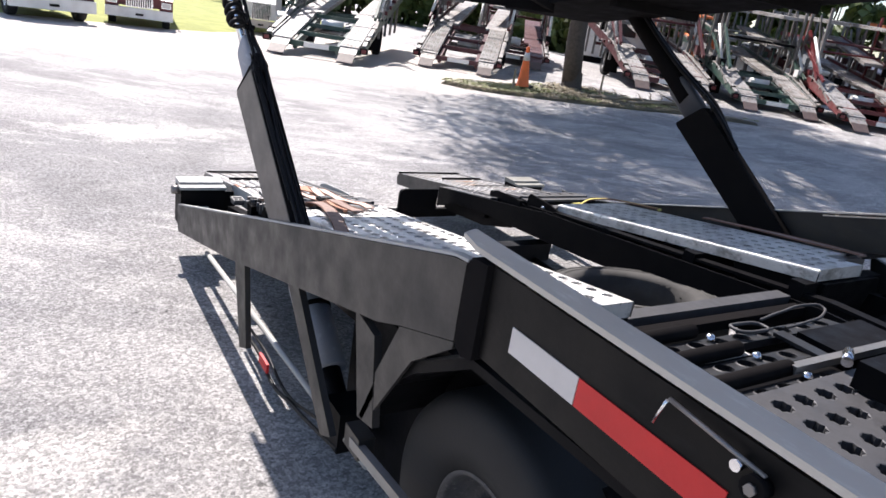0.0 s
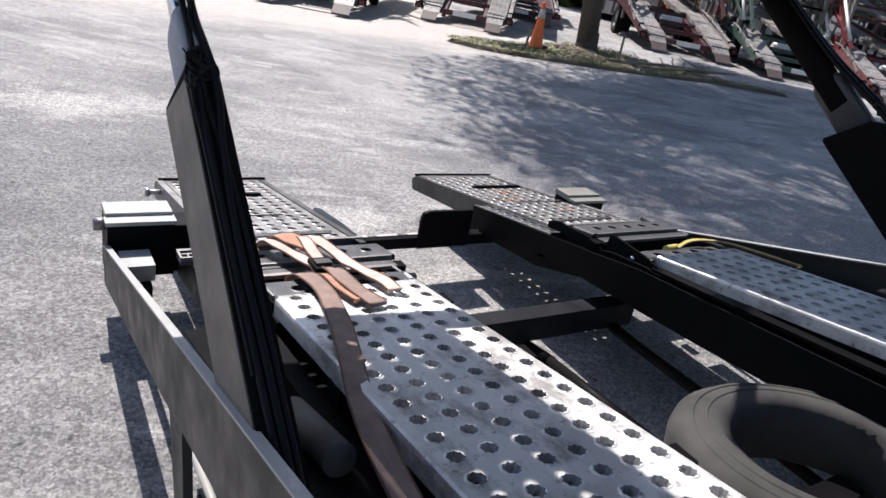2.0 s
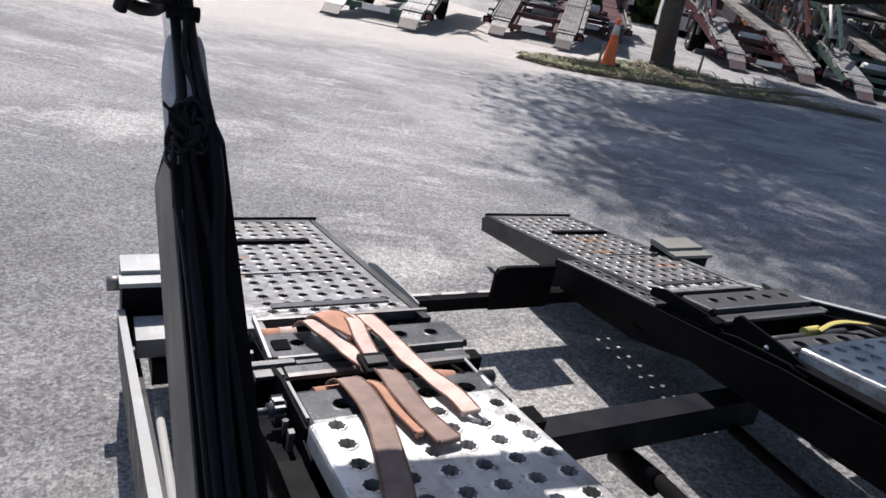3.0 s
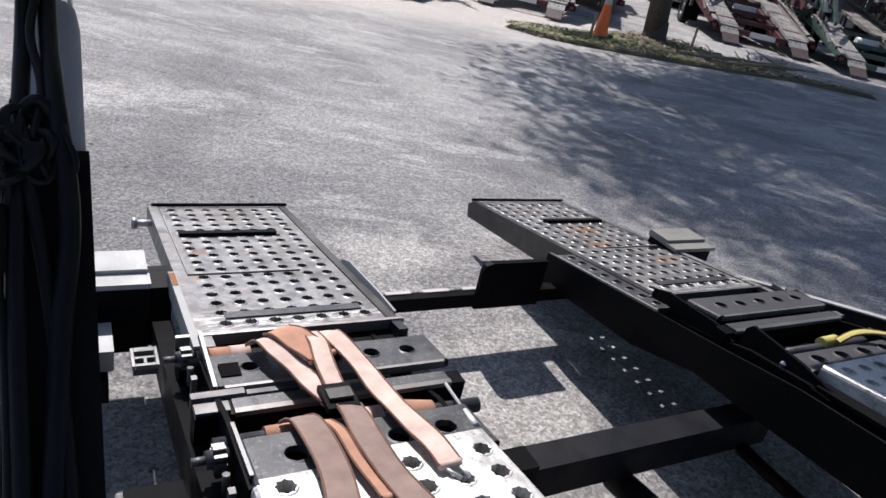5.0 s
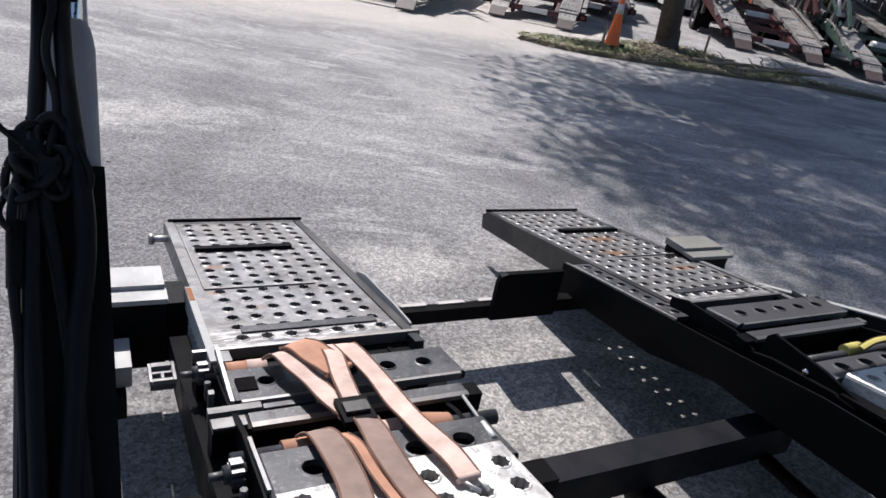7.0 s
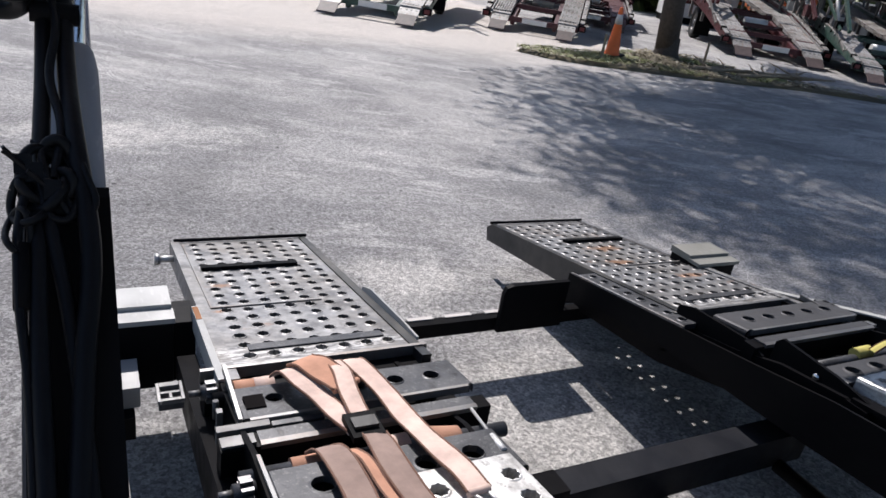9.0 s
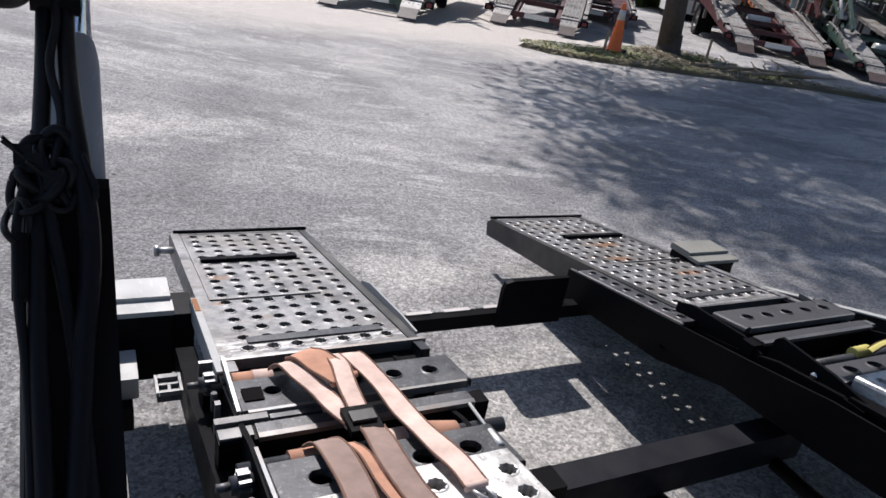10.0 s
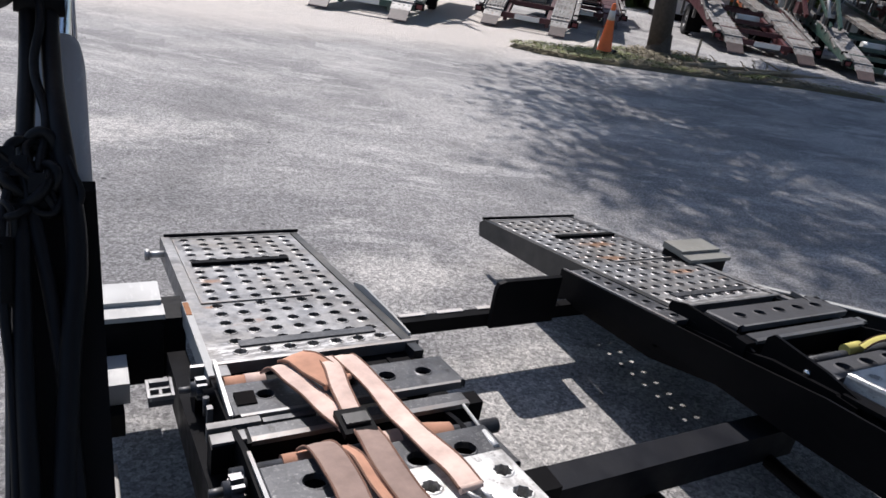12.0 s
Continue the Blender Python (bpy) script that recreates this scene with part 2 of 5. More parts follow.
def hose(name, pts, r, material, parent=None, label=""):
    cu = bpy.data.curves.new(name, "CURVE")
    cu.dimensions, cu.bevel_depth, cu.bevel_resolution, cu.resolution_u = "3D", r, 3, 8
    sp = cu.splines.new("BEZIER")
    sp.bezier_points.add(len(pts) - 1)
    for bp, p in zip(sp.bezier_points, pts):
        bp.co, bp.handle_left_type, bp.handle_right_type = p, "AUTO", "AUTO"
    tmp = bpy.data.objects.new(name, cu)
    me = bpy.data.meshes.new_from_object(tmp)
    me.name = name
    bpy.data.objects.remove(tmp)
    bpy.data.curves.remove(cu)
    me.materials.append(material)
    ob = new(name, me)
    ob.parent = parent
    if label:
        ob["label"] = label
    return ob


def zd(y):
    """Height of the lower deck, which falls towards the tail."""
    return 0.585 - 0.148 * (y - 3.85)


def perforated(bm, x0, x1, y0, y1, zfun, nx, ny, pitch_x, pitch_y, r, lip=0.006, thick=0.025, skirt=0.05, nudge=0.0, teeth=0.82):
    """A pressed plate: a grid of serrated holes with raised lips, plain margins and folded skirts."""
    ring = 16
    ax, ay = (x0 + x1 - nx * pitch_x) / 2, (y0 + y1 - ny * pitch_y) / 2 + nudge
    bx, by = ax + nx * pitch_x, ay + ny * pitch_y

    def quad(xa, xb, ya, yb):
        bm.faces.new([bm.verts.new((x, y, zfun(y))) for x, y in ((xa, ya), (xb, ya), (xb, yb), (xa, yb))])

    for xa, xb, ya, yb in ((x0, ax, y0, y1), (bx, x1, y0, y1), (ax, bx, y0, ay), (ax, bx, by, y1)):
        quad(xa, xb, ya, yb)
    for j in range(ny):
        for i in range(nx):
            cx, cy = ax + (i + 0.5) * pitch_x, ay + (j + 0.5) * pitch_y
            rings = [[], [], [], [], []]
            tilt, turn = random.uniform(-0.0012, 0.0012), random.uniform(0, 0.3)
            for q in range(ring):
                a = 2 * math.pi * q / ring
                c, n = math.cos(a), math.sin(a)
                e = max(abs(c), abs(n))
                px, py = cx + c / e * pitch_x / 2, cy + n / e * pitch_y / 2
                rings[0].append(bm.verts.new((px, py, zfun(py))))
                rr = r * ((1.03 if q % 2 else teeth) + random.uniform(-0.03, 0.03))
                c2, n2 = math.cos(a + turn), math.sin(a + turn)
                for m, (u, h) in enumerate(((r * 1.22, 0.0), (r * 1.1, lip * 0.75), (rr, lip + tilt), (rr * 0.97, -thick))):
                    py = cy + n2 * u
                    rings[m + 1].append(bm.verts.new((cx + c2 * u, py, zfun(py) + h)))
            for a_, b_ in zip(rings, rings[1:]):
                for q in range(ring):
                    w = (q + 1) % ring
                    f = bm.faces.new((a_[q], a_[w], b_[w], b_[q]))
                    f.smooth = a_ is rings[1] or a_ is rings[2]
    # rolled edge and skirt
    for xs, d in ((x0, -1), (x1, 1)):
        prof = ((0, 0), (0.006, -0.004), (0.008, -0.012), (0.008, -skirt))
        for (d0, h0), (d1, h1) in zip(prof, prof[1:]):
            bm.faces.new([bm.verts.new((xs + d * dd, y, zfun(y) + h)) for y, dd, h in ((y0, d0, h0), (y1, d0, h0), (y1, d1, h1), (y0, d1, h1))])
    for ys in (y0, y1):
        bm.faces.new([bm.verts.new((x, ys, zfun(ys) - h)) for x, h in ((x0, 0), (x1, 0), (x1, skirt), (x0, skirt))])
    bmesh.ops.remove_doubles(bm, verts=bm.verts, dist=0.0004)
    return bm


# ---- ground ----
bm = bmesh.new()
bmesh.ops.create_grid(bm, x_segments=2, y_segments=2, size=400)
tagged(part("ground", bm, ASPHALT), "bleached dusty grey asphalt yard with swept streaks", "ground", kind="structure")

# ---- the car-hauler trailer ----
trailer = thing("car_hauler_trailer", "black steel car-hauler trailer tail with perforated runways and sliding ramps", "trailer")


def ribbon(bm, pts, width, thick=0.004, twist=0.0, shift=0.0, lift=0.0):
    """A woven strap: a flat band through the points, its width lying across the way and roughly level."""
    pts = [Vector(p) for p in pts]
    fine = []
    for a in range(len(pts) - 1):
        p0, p1, p2, p3 = pts[max(a - 1, 0)], pts[a], pts[a + 1], pts[min(a + 2, len(pts) - 1)]
        for u in range(6):
            t = u / 6
            fine.append(0.5 * ((2 * p1) + (p2 - p0) * t + (2 * p0 - 5 * p1 + 4 * p2 - p3) * t * t + (3 * p1 - p0 - 3 * p2 + p3) * t ** 3))
    fine.append(pts[-1])
    rows = []
    for n, p in enumerate(fine):
        d = (fine[min(n + 1, len(fine) - 1)] - fine[max(n - 1, 0)]).normalized()
        side = d.cross(Vector((0, 0, 1))).normalized()
        up = side.cross(d).normalized()
        roll = twist * n / len(fine) + 0.06 * math.sin(n * 0.45)
        side = side * math.cos(roll) + up * math.sin(roll)
        up = side.cross(d).normalized()
        rows.append([bm.verts.new(p + side * (a * width / 2 + shift) + up * (b + lift)) for a, b in ((-1, 0), (0, 0.002), (1, 0), (1, thick), (0, thick + 0.002), (-1, thick))])
    for a, b in zip(rows, rows[1:]):
        for q in range(6):
            w = (q + 1) % 6
            f = bm.faces.new((a[q], a[w], b[w], b[q]))
            f.smooth = False
    bm.faces.new(rows[0])
    bm.faces.new(rows[-1][::-1])
    return bm


def zr(y):
    """Height of the tail ramps."""
    return 0.445 - 0.165 * (y - 4.47)


def side_rails(s):
    x = 1.305 * s
    # level fender rail: outer web, flat top flange and inner lip
    rail = part("fender_rail", box(bmesh.new(), x, x - 0.022 * s, -0.6, 2.033, 0.90, 1.085), FENDER, trailer, bevel=0.004)
    bm = bmesh.new()
    outline = [(x + 0.004 * s, -0.6), (x + 0.004 * s, 2.09), (x - 0.014 * s, 2.165), (x - 0.054 * s, 2.185), (x - 0.054 * s, -0.6)]
    low_ring = [bm.verts.new((px, py, 1.092)) for px, py in outline]
    top_ring = [bm.verts.new((px, py, 1.103)) for px, py in outline]
    bm.faces.new(low_ring)
    bm.faces.new(top_ring[::-1])
    for q in range(5):
        bm.faces.new((low_ring[q], top_ring[q], top_ring[(q + 1) % 5], low_ring[(q + 1) % 5]))
    part("top_flange", bm, FLANGE, rail, "worn grey top flange, lightened for blocked sky light", bevel=0.002)
    # rounded dark end of the fender rail
    bm = bmesh.new()
    prof = [(2.035, 0.89), (2.07, 0.88), (2.095, 0.892), (2.102, 0.93), (2.102, 1.06), (2.085, 1.083), (2.035, 1.086)]
    part("end_cap", prism(bm, prof, x + 0.014 * s, x - 0.06 * s), POST, rail)
    # sloping side rail with its gusset over the wheel
    pts = [(2.105, 1.064), (2.15, 1.058), (4.83, 0.295), (4.845, 0.27), (4.81, 0.15), (3.75, 0.41), (2.66, 0.715), (2.43, 0.778), (2.32, 0.822), (2.105, 0.895)]
    side = part("side_rail", prism(bmesh.new(), pts, x + 0.011 * s, x + 0.002 * s), RAIL, trailer, bevel=0.002)
    part("gusset", prism(bmesh.new(), [(2.105, 0.893), (2.32, 0.820), (2.405, 0.65), (2.39, 0.55), (2.25, 0.768), (2.105, 0.878)], x + 0.011 * s, x + 0.002 * s), RAIL, side)
    # edge coloured paler than the rail for the sun on it
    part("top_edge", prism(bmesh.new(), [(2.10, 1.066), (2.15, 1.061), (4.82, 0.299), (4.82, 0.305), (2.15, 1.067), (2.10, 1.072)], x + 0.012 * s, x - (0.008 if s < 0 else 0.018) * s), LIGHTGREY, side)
    for pts in ([(3.74, 0.44), (3.60, 0.48), (3.51, 0.12), (3.60, 0.08)],
                [(3.11, 0.60), (3.03, 0.64), (2.65, 0.29), (2.72, 0.25)],
                [(2.58, 0.74), (2.46, 0.72), (2.41, 0.48), (2.50, 0.46)]):
        part("strut", prism(bmesh.new(), pts, x - 0.004 * s, x - 0.026 * s), RAIL, side, bevel=0.003)
    part("wheel_arch", prism(bmesh.new(), [(2.41, 0.60), (2.47, 0.47), (2.49, 0.47), (2.43, 0.61), (2.27, 0.755), (2.06, 0.88), (1.6, 0.90), (1.6, 0.88), (2.05, 0.86), (2.25, 0.735)], x - 0.004 * s, x - 0.26 * s), BLACK, side)
    if s > 0:
        part("tail_outrigger", box(bmesh.new(), 1.072, 1.28, 4.36, 4.50, 0.30, 0.36), BLACK, trailer, bevel=0.004)
        # pale lip puts the bright sunlit top line into colour
        part("top_lip", prism(bmesh.new(), [(3.5, 0.676), (4.82, 0.300), (4.82, 0.306), (3.5, 0.682)], x + 0.001 * s, x - 0.03 * s), LIGHTGREY, side, "pale top lip, its sunlight put into the colour")
    # added turned-in flange and shield, placed to cast the ground's shaded band
    part("lower_flange", prism(bmesh.new(), [(4.80, 0.155), (3.75, 0.412), (2.66, 0.717), (2.66, 0.729), (3.75, 0.424), (4.80, 0.167)], x, x - 0.045 * s), RAIL, side)
    part("shade_shield", prism(bmesh.new(), [(3.63, 0.455), (4.12, 0.338), (4.12, 0.346), (3.63, 0.465)], 1.075 * s, 1.185 * s), BLACK, side)
    part("inner_lip", prism(bmesh.new(), [(2.20, 1.03), (2.20, 1.036), (2.85, 0.851), (2.85, 0.845)], x - 0.024 * s, x - 0.034 * s), FLANGE, side)
    # low tube with its lines along the bottom of the side
    part("lower_tube", tube(bmesh.new(), (1.22 * s, 4.55, 0.12), (1.22 * s, 2.55, 0.24), 0.012, 10), LIGHTGREY, trailer, "pale lower tube")


def lift_post(s):
    x0, x1 = 1.240 * s, 1.302 * s
    low = lambda z: 2.851 + 1.33 * (z - 0.6)
    up = lambda z: 3.159 + 1.386 * (z - 0.6)
    pts = [(low(0.70), 0.70), (low(1.205), 1.205), (low(1.21) + 0.012, 1.207), (up(1.08) + 0.005, 1.09), (up(1.08), 1.075), (up(0.62), 0.62)]
    sleeve = part("post_sleeve", prism(bmesh.new(), pts, x0, x1), POST, trailer, bevel=0.004)
    # thin outer face, paler than the sleeve
    inset = [(low(0.71) + 0.01, 0.71), (low(1.195) + 0.008, 1.195), (up(1.08) - 0.008, 1.085), (up(0.63) - 0.01, 0.63)]
    part("side_plate", prism(bmesh.new(), inset, x1 + 0.0005 * s, x1 + 0.003 * s), POSTSIDE, sleeve, "brown-grey outer face")
    d = Vector((0, 0.80, 0.60))
    a = Vector(((1.268 if s < 0 else 1.277) * s, 3.70, 1.135))
    # far tube and rod have their shade put into darker colours
    tubep = part("post_tube", rounded_tube(a, a + d * (0.216 if s < 0 else 0.29), 0.027 if s < 0 else 0.032, 0.060 if s < 0 else 0.068), CYL if s < 0 else CYL_SHADED, trailer, "grey-blue painted inner tube")
    part("ram_rod", tube(bmesh.new(), a + d * 0.15, a + d * 0.95, 0.021 if s < 0 else 0.050, 20), CHROME if s < 0 else POST, trailer, "polished chrome ram rod" if s < 0 else "ram rod coloured black for shade and hoses")
    return sleeve


def rounded_tube(a, b, hw, hh):
    """A rounded-rectangular tube with a rounded shoulder, leaning in the y-z plane."""
    bm = bmesh.new()
    d = (b - a).normalized()
    n = Vector((0, -d.z, d.y))
    secs = ((0.0, 1.0), (0.86, 1.0), (0.94, 0.93), (0.985, 0.75), (1.0, 0.45))
    rings = []
    for t, f in secs:
        c = a + (b - a) * t
        ring = []
        for q in range(20):
            an = 2 * math.pi * q / 20
            cx, cy = math.cos(an), math.sin(an)
            sx = math.copysign(abs(cx) ** 0.5, cx)
            sy = math.copysign(abs(cy) ** 0.5, cy)
            ring.append(bm.verts.new(c + Vector((1, 0, 0)) * sx * hw * f + n * sy * hh * f))
        rings.append(ring)
    for ra, rb in zip(rings, rings[1:]):
        for q in range(20):
            w = (q + 1) % 20
            f = bm.faces.new((ra[q], ra[w], rb[w], rb[q]))
            f.smooth = True
    bm.faces.new(rings[0])
    bm.faces.new(rings[-1])
    return bm


def hole_strip(name, x0, x1, y0, y1, z, n, r, material, parent, thick=0.012):
    """A tread: a flat strip with a row of pierced holes."""
    dz = -0.15
    bm = perforated(bmesh.new(), x0, x1, y0, y1, lambda y: z + dz * (y - (y0 + y1) / 2), n, 1, (x1 - x0) / (n + 0.6), (y1 - y0) * 0.96, r, 0.003, thick, thick * 2.2, 0.0, 0.99)
    return part(name, bm, material, parent)


def ramp_side(s):
    off, slide = (0.063, 0.05) if s < 0 else (0.0, 0.14)  # how far inboard the ramp sits, and how far it is pushed out
    fx = lambda x: (x - off) * s
    inner = 0.565 if s < 0 else 0.525
    a, b = sorted((fx(inner), fx(1.03)))
    tip = 5.56 + slide
    ramp = part("ramp_plate", perforated(bmesh.new(), a, b, 4.475, tip, zr, 7 if s < 0 else 8, 17 if s < 0 else 18, 0.0625, 0.0648, 0.017, 0.0028, 0.02, 0.045), RAMP, trailer, "worn grey perforated ramp plate with rust stains")
    # side cheeks
    for x0, x1, m, h, deep in ((1.032, 1.062, RAMP, 0.006, 0.10), (inner - 0.03, inner - 0.003, RAMPSIDE, 0.004, 0.15)):
        pts = [(4.40, zr(4.40) + h), (tip, zr(tip) + h), (tip + 0.04, zr(tip + 0.04) - 0.02), (tip + 0.02, zr(tip + 0.02) - 0.085), (4.95, zr(4.95) - deep * 0.75), (4.40, zr(4.40) - deep)]
        part("cheek", prism(bmesh.new(), pts, fx(x0), fx(x1)), m, ramp, bevel=0.003)
    # raised bars across
    for y, xa, xb, w, m, h in ((5.20 + slide, 0.67, 1.00, 0.03, BLACK, 0.016), (4.57, 0.61, 0.98, 0.034, TREAD, 0.006)):
        part("grip_bar", prism(bmesh.new(), [(y - w / 2, zr(y) + 0.002), (y + w / 2, zr(y) - 0.002), (y + w / 2, zr(y) - 0.003 + h), (y - w / 2, zr(y) + 0.002 + h)], fx(xa), fx(xb)), m, ramp, bevel=0.002)
    y = 4.825 + slide
    pts = [(y, zr(y)), (tip - 0.03, zr(tip - 0.03)), (tip - 0.03, zr(tip - 0.03) + 0.005), (y, zr(y) + 0.005)]
    part("sheet_edge", prism(bmesh.new(), pts, fx(1.020), fx(1.026)), WORN, ramp)
    part("seam", prism(bmesh.new(), [(y, zr(y)), (y + 0.008, zr(y + 0.008)), (y + 0.008, zr(y + 0.008) + 0.005), (y, zr(y) + 0.005)], fx(0.69), fx(1.02)), WORN, ramp)
    bm = tube(bmesh.new(), (fx(inner - 0.035), tip + 0.005, zr(tip) + 0.010), (fx(1.05), tip + 0.005, zr(tip) + 0.008), 0.007, 10)
    part("tip_bar", bm, BLACK, ramp)
    y = 5.45 + slide
    bm = tube(bmesh.new(), (fx(1.055), y, zr(y) - 0.03), (fx(1.125), y, zr(y) - 0.03), 0.013, 10)
    lathe(bm, [(0.0, 0), (0.022, 0), (0.022, 0.018), (0.0, 0.018)], pose(fx(1.110), y, zr(y) - 0.03, 0, 90 * s, 0), 8)
    part("hinge_pin", bm, ALU, ramp, "bright steel hinge pin")
    u = tip - 0.06
    for xa, xb in ((0.785, 1.03), (inner - 0.002, 0.675)):
        part("underframe", prism(bmesh.new(), [(4.42, zr(4.42) - 0.12), (4.42, zr(4.42) - 0.06), (u, zr(u) - 0.04), (u, zr(u) - 0.08)], fx(xa), fx(xb)), BLACK, ramp)
    part("underframe_plate", prism(bmesh.new(), [(5.15, zr(5.15) - 0.07), (5.15, zr(5.15) - 0.05), (u, zr(u) - 0.04), (u, zr(u) - 0.06)], fx(0.677), fx(0.783)), BLACK, ramp)
    part("slide_channel", prism(bmesh.new(), [(4.2, 0.37), (4.47, 0.33), (4.95, 0.26), (4.95, 0.20), (4.47, 0.25), (4.2, 0.33)], fx(0.468), fx(0.545)), BLACK, ramp)
    if s < 0:
        # fixed guide cheek outside the ramp, its paint worn to pale metal
        pts = [(4.40, zr(4.40) - 0.05), (4.40, zr(4.40) + 0.010), (4.86, zr(4.86) + 0.022), (4.90, zr(4.90) - 0.04)]
        guide = part("guide_cheek", prism(bmesh.new(), pts, fx(1.064), fx(1.082)), LIGHTGREY, ramp, "pale worn guide cheek with a rust patch", bevel=0.003)
        pts = [(4.76, zr(4.76) + 0.019), (4.85, zr(4.85) + 0.0215), (4.85, zr(4.85) + 0.0235), (4.76, zr(4.76) + 0.021)]
        part("rust_patch", prism(bmesh.new(), pts, fx(1.066), fx(1.081)), RUST, guide)
    if s > 0:
        # fixed guide plate between the ramp and the rail, its edge worn bright
        gp = part("guide_plate", perforated(bmesh.new(), 0.4105, 0.484, 4.37, 4.90, lambda y: zr(y) + 0.004, 1, 8, 0.06, 0.0648, 0.016, 0.0028, 0.012, 0.02), TREAD, trailer, "worn grey fixed guide plate beside the ramp")
        # unseen plate, added so no sun passes the guide holes
        part("guide_light_block", prism(bmesh.new(), [(4.37, zr(4.37) - 0.035), (4.90, zr(4.90) - 0.035), (4.90, zr(4.90) - 0.02), (4.37, zr(4.37) - 0.02)], 0.4105, 0.484), BLACK, gp)
        part("guide_edge", prism(bmesh.new(), [(4.36, 0.460), (4.94, 0.364), (4.94, 0.369), (4.36, 0.467)], 0.4025, 0.4095), WORN, gp, "worn bright edge")
    else:
        # bent guide flap on the inner edge
        pts = [(4.50, zr(4.5)), (4.94, zr(4.94) - 0.01), (4.93, zr(4.93) + 0.015), (4.86, zr(4.86) + 0.03), (4.62, zr(4.62) + 0.022), (4.50, zr(4.5) + 0.012)]
        part("guide_flap", prism(bmesh.new(), pts, fx(inner - 0.037), fx(inner - 0.031)), LIGHTGREY, ramp)


def hinge_bay(s):
    """The stepped bay between runway and ramp: treads, channels, a strap roller and its brackets."""
    a, b = (-1.0, -0.47) if s < 0 else (0.525, 1.06)
    worn = WORN if s < 0 else GALV
    tread_mat = TREAD if s < 0 else DARKTREAD
    dy, dz = (0.0, 0.0) if s < 0 else (0.03, 0.012)
    part("hinge_beam", box(bmesh.new(), 0.46 * s, 1.05 * s, 4.385, 4.455, 0.34, 0.425), BLACK, trailer, bevel=0.006)
    part("hinge_lip", box(bmesh.new(), 0.46 * s, 1.05 * s, 4.456, 4.466, 0.40, 0.456), worn, trailer, "worn bright hinge lip", bevel=0.002)
    t1 = hole_strip("tread", a, b, 4.195 + dy, 4.325 + dy, 0.500 + dz, 5, 0.019, tread_mat, trailer)
    part("tread_nose", box(bmesh.new(), a + 0.01, b - 0.01, 4.186 + dy, 4.194 + dy, 0.492 + dz, 0.511 + dz), worn, t1, bevel=0.002)
    if s < 0:
        # raised black patch stands in for the dark inside an open slot
        part("slot_shade", box(bmesh.new(), 0.948 * s, 0.990 * s, 4.228, 4.272, 0.498, 0.5085), POST, t1)
    part("side_strip", box(bmesh.new(), 1.003 * s, 1.011 * s, 4.20, 4.40, 0.49, 0.507), worn, trailer)
    ch = part("channel", box(bmesh.new(), 0.46 * s, 1.06 * s, 4.112 + dy, 4.155 + dy, 0.43, 0.504 + dz), BLACK, trailer, bevel=0.004)
    part("channel_top", prism(bmesh.new(), [(y + dy, z + dz) for y, z in ((4.114, 0.5045), (4.153, 0.5045), (4.153, 0.509), (4.114, 0.5115))], 0.50 * s, 1.03 * s if s > 0 else -0.985), tread_mat, ch)
    part("channel_edge", prism(bmesh.new(), [(y + dy, z + dz) for y, z in ((4.109, 0.498), (4.119, 0.512), (4.119, 0.5135), (4.107, 0.5115))], 0.50 * s, 1.03 * s if s > 0 else -0.985), worn, ch, "worn bright edge")
    part("channel_top", prism(bmesh.new(), [(y + dy, z + dz) for y, z in ((4.118, 0.5045), (4.150, 0.5045), (4.150, 0.509), (4.118, 0.5115))], (0.992 if s < 0 else 1.035) * s, 1.058 * s), GALV, ch)
    part("slide_bar", box(bmesh.new(), 0.955 * s, 1.06 * s, 4.163, 4.181, 0.48, 0.512), GALV, trailer, bevel=0.003)
    part("slide_bar", box(bmesh.new(), 0.84 * s, 0.95 * s, 4.165, 4.179, 0.48, 0.506), TREAD, trailer, bevel=0.003)
    a2, b2, z2 = (-1.0, -0.545, 0.566) if s < 0 else (0.52, 1.03, 0.548)
    hole_strip("tread", a2, b2, 3.850 if s < 0 else 3.895, 3.985, z2, 4, 0.022, tread_mat, trailer)
    if s > 0:
        # tall black cheek plates along the inboard side of the bay
        part("inner_cheek", prism(bmesh.new(), [(4.47, 0.36), (4.46, 0.485), (4.40, 0.506), (4.19, 0.518), (4.12, 0.50), (4.12, 0.38)], 0.472, 0.482), BLACK, trailer, bevel=0.002)
        gusset = part("gusset_plate", prism(bmesh.new(), [(4.11, 0.38), (4.105, 0.560), (4.088, 0.578), (3.913, 0.568), (3.776, 0.545), (3.70, 0.50), (3.70, 0.42)], 0.484, 0.496), BLACK, trailer, "black gusset plate with bright bolts", bevel=0.003)
        for y, z in ((3.96, 0.535), (3.80, 0.485), (3.845, 0.488)):
            part("bolt", lathe(bmesh.new(), [(0.0, 0.008), (0.008, 0.008), (0.011, 0.004), (0.011, 0.0)], pose(0.484, y, z, 0, -90, 0), 8), CHROME, gusset)
    part("roller", tube(bmesh.new(), (0.47 * s, 4.035, 0.50), (1.04 * s, 4.035, 0.50), 0.017, 14), TREAD, trailer)
    part("roller", tube(bmesh.new(), (0.47 * s, 4.345, 0.455), (1.04 * s, 4.345, 0.455), 0.016, 14), BLACK, trailer)
    for x0, x1, h in ((0.552 if s < 0 else 0.468, 0.564 if s < 0 else 0.482, -0.045), (1.005, 1.016, -0.02)):
        pts = [(3.86, 0.46), (3.86, zd(3.86) + h), (4.06, 0.559 + h), (4.2, 0.516 + h), (4.47, 0.466 + h), (4.47, 0.30), (4.08, 0.43), (3.86, 0.45)]
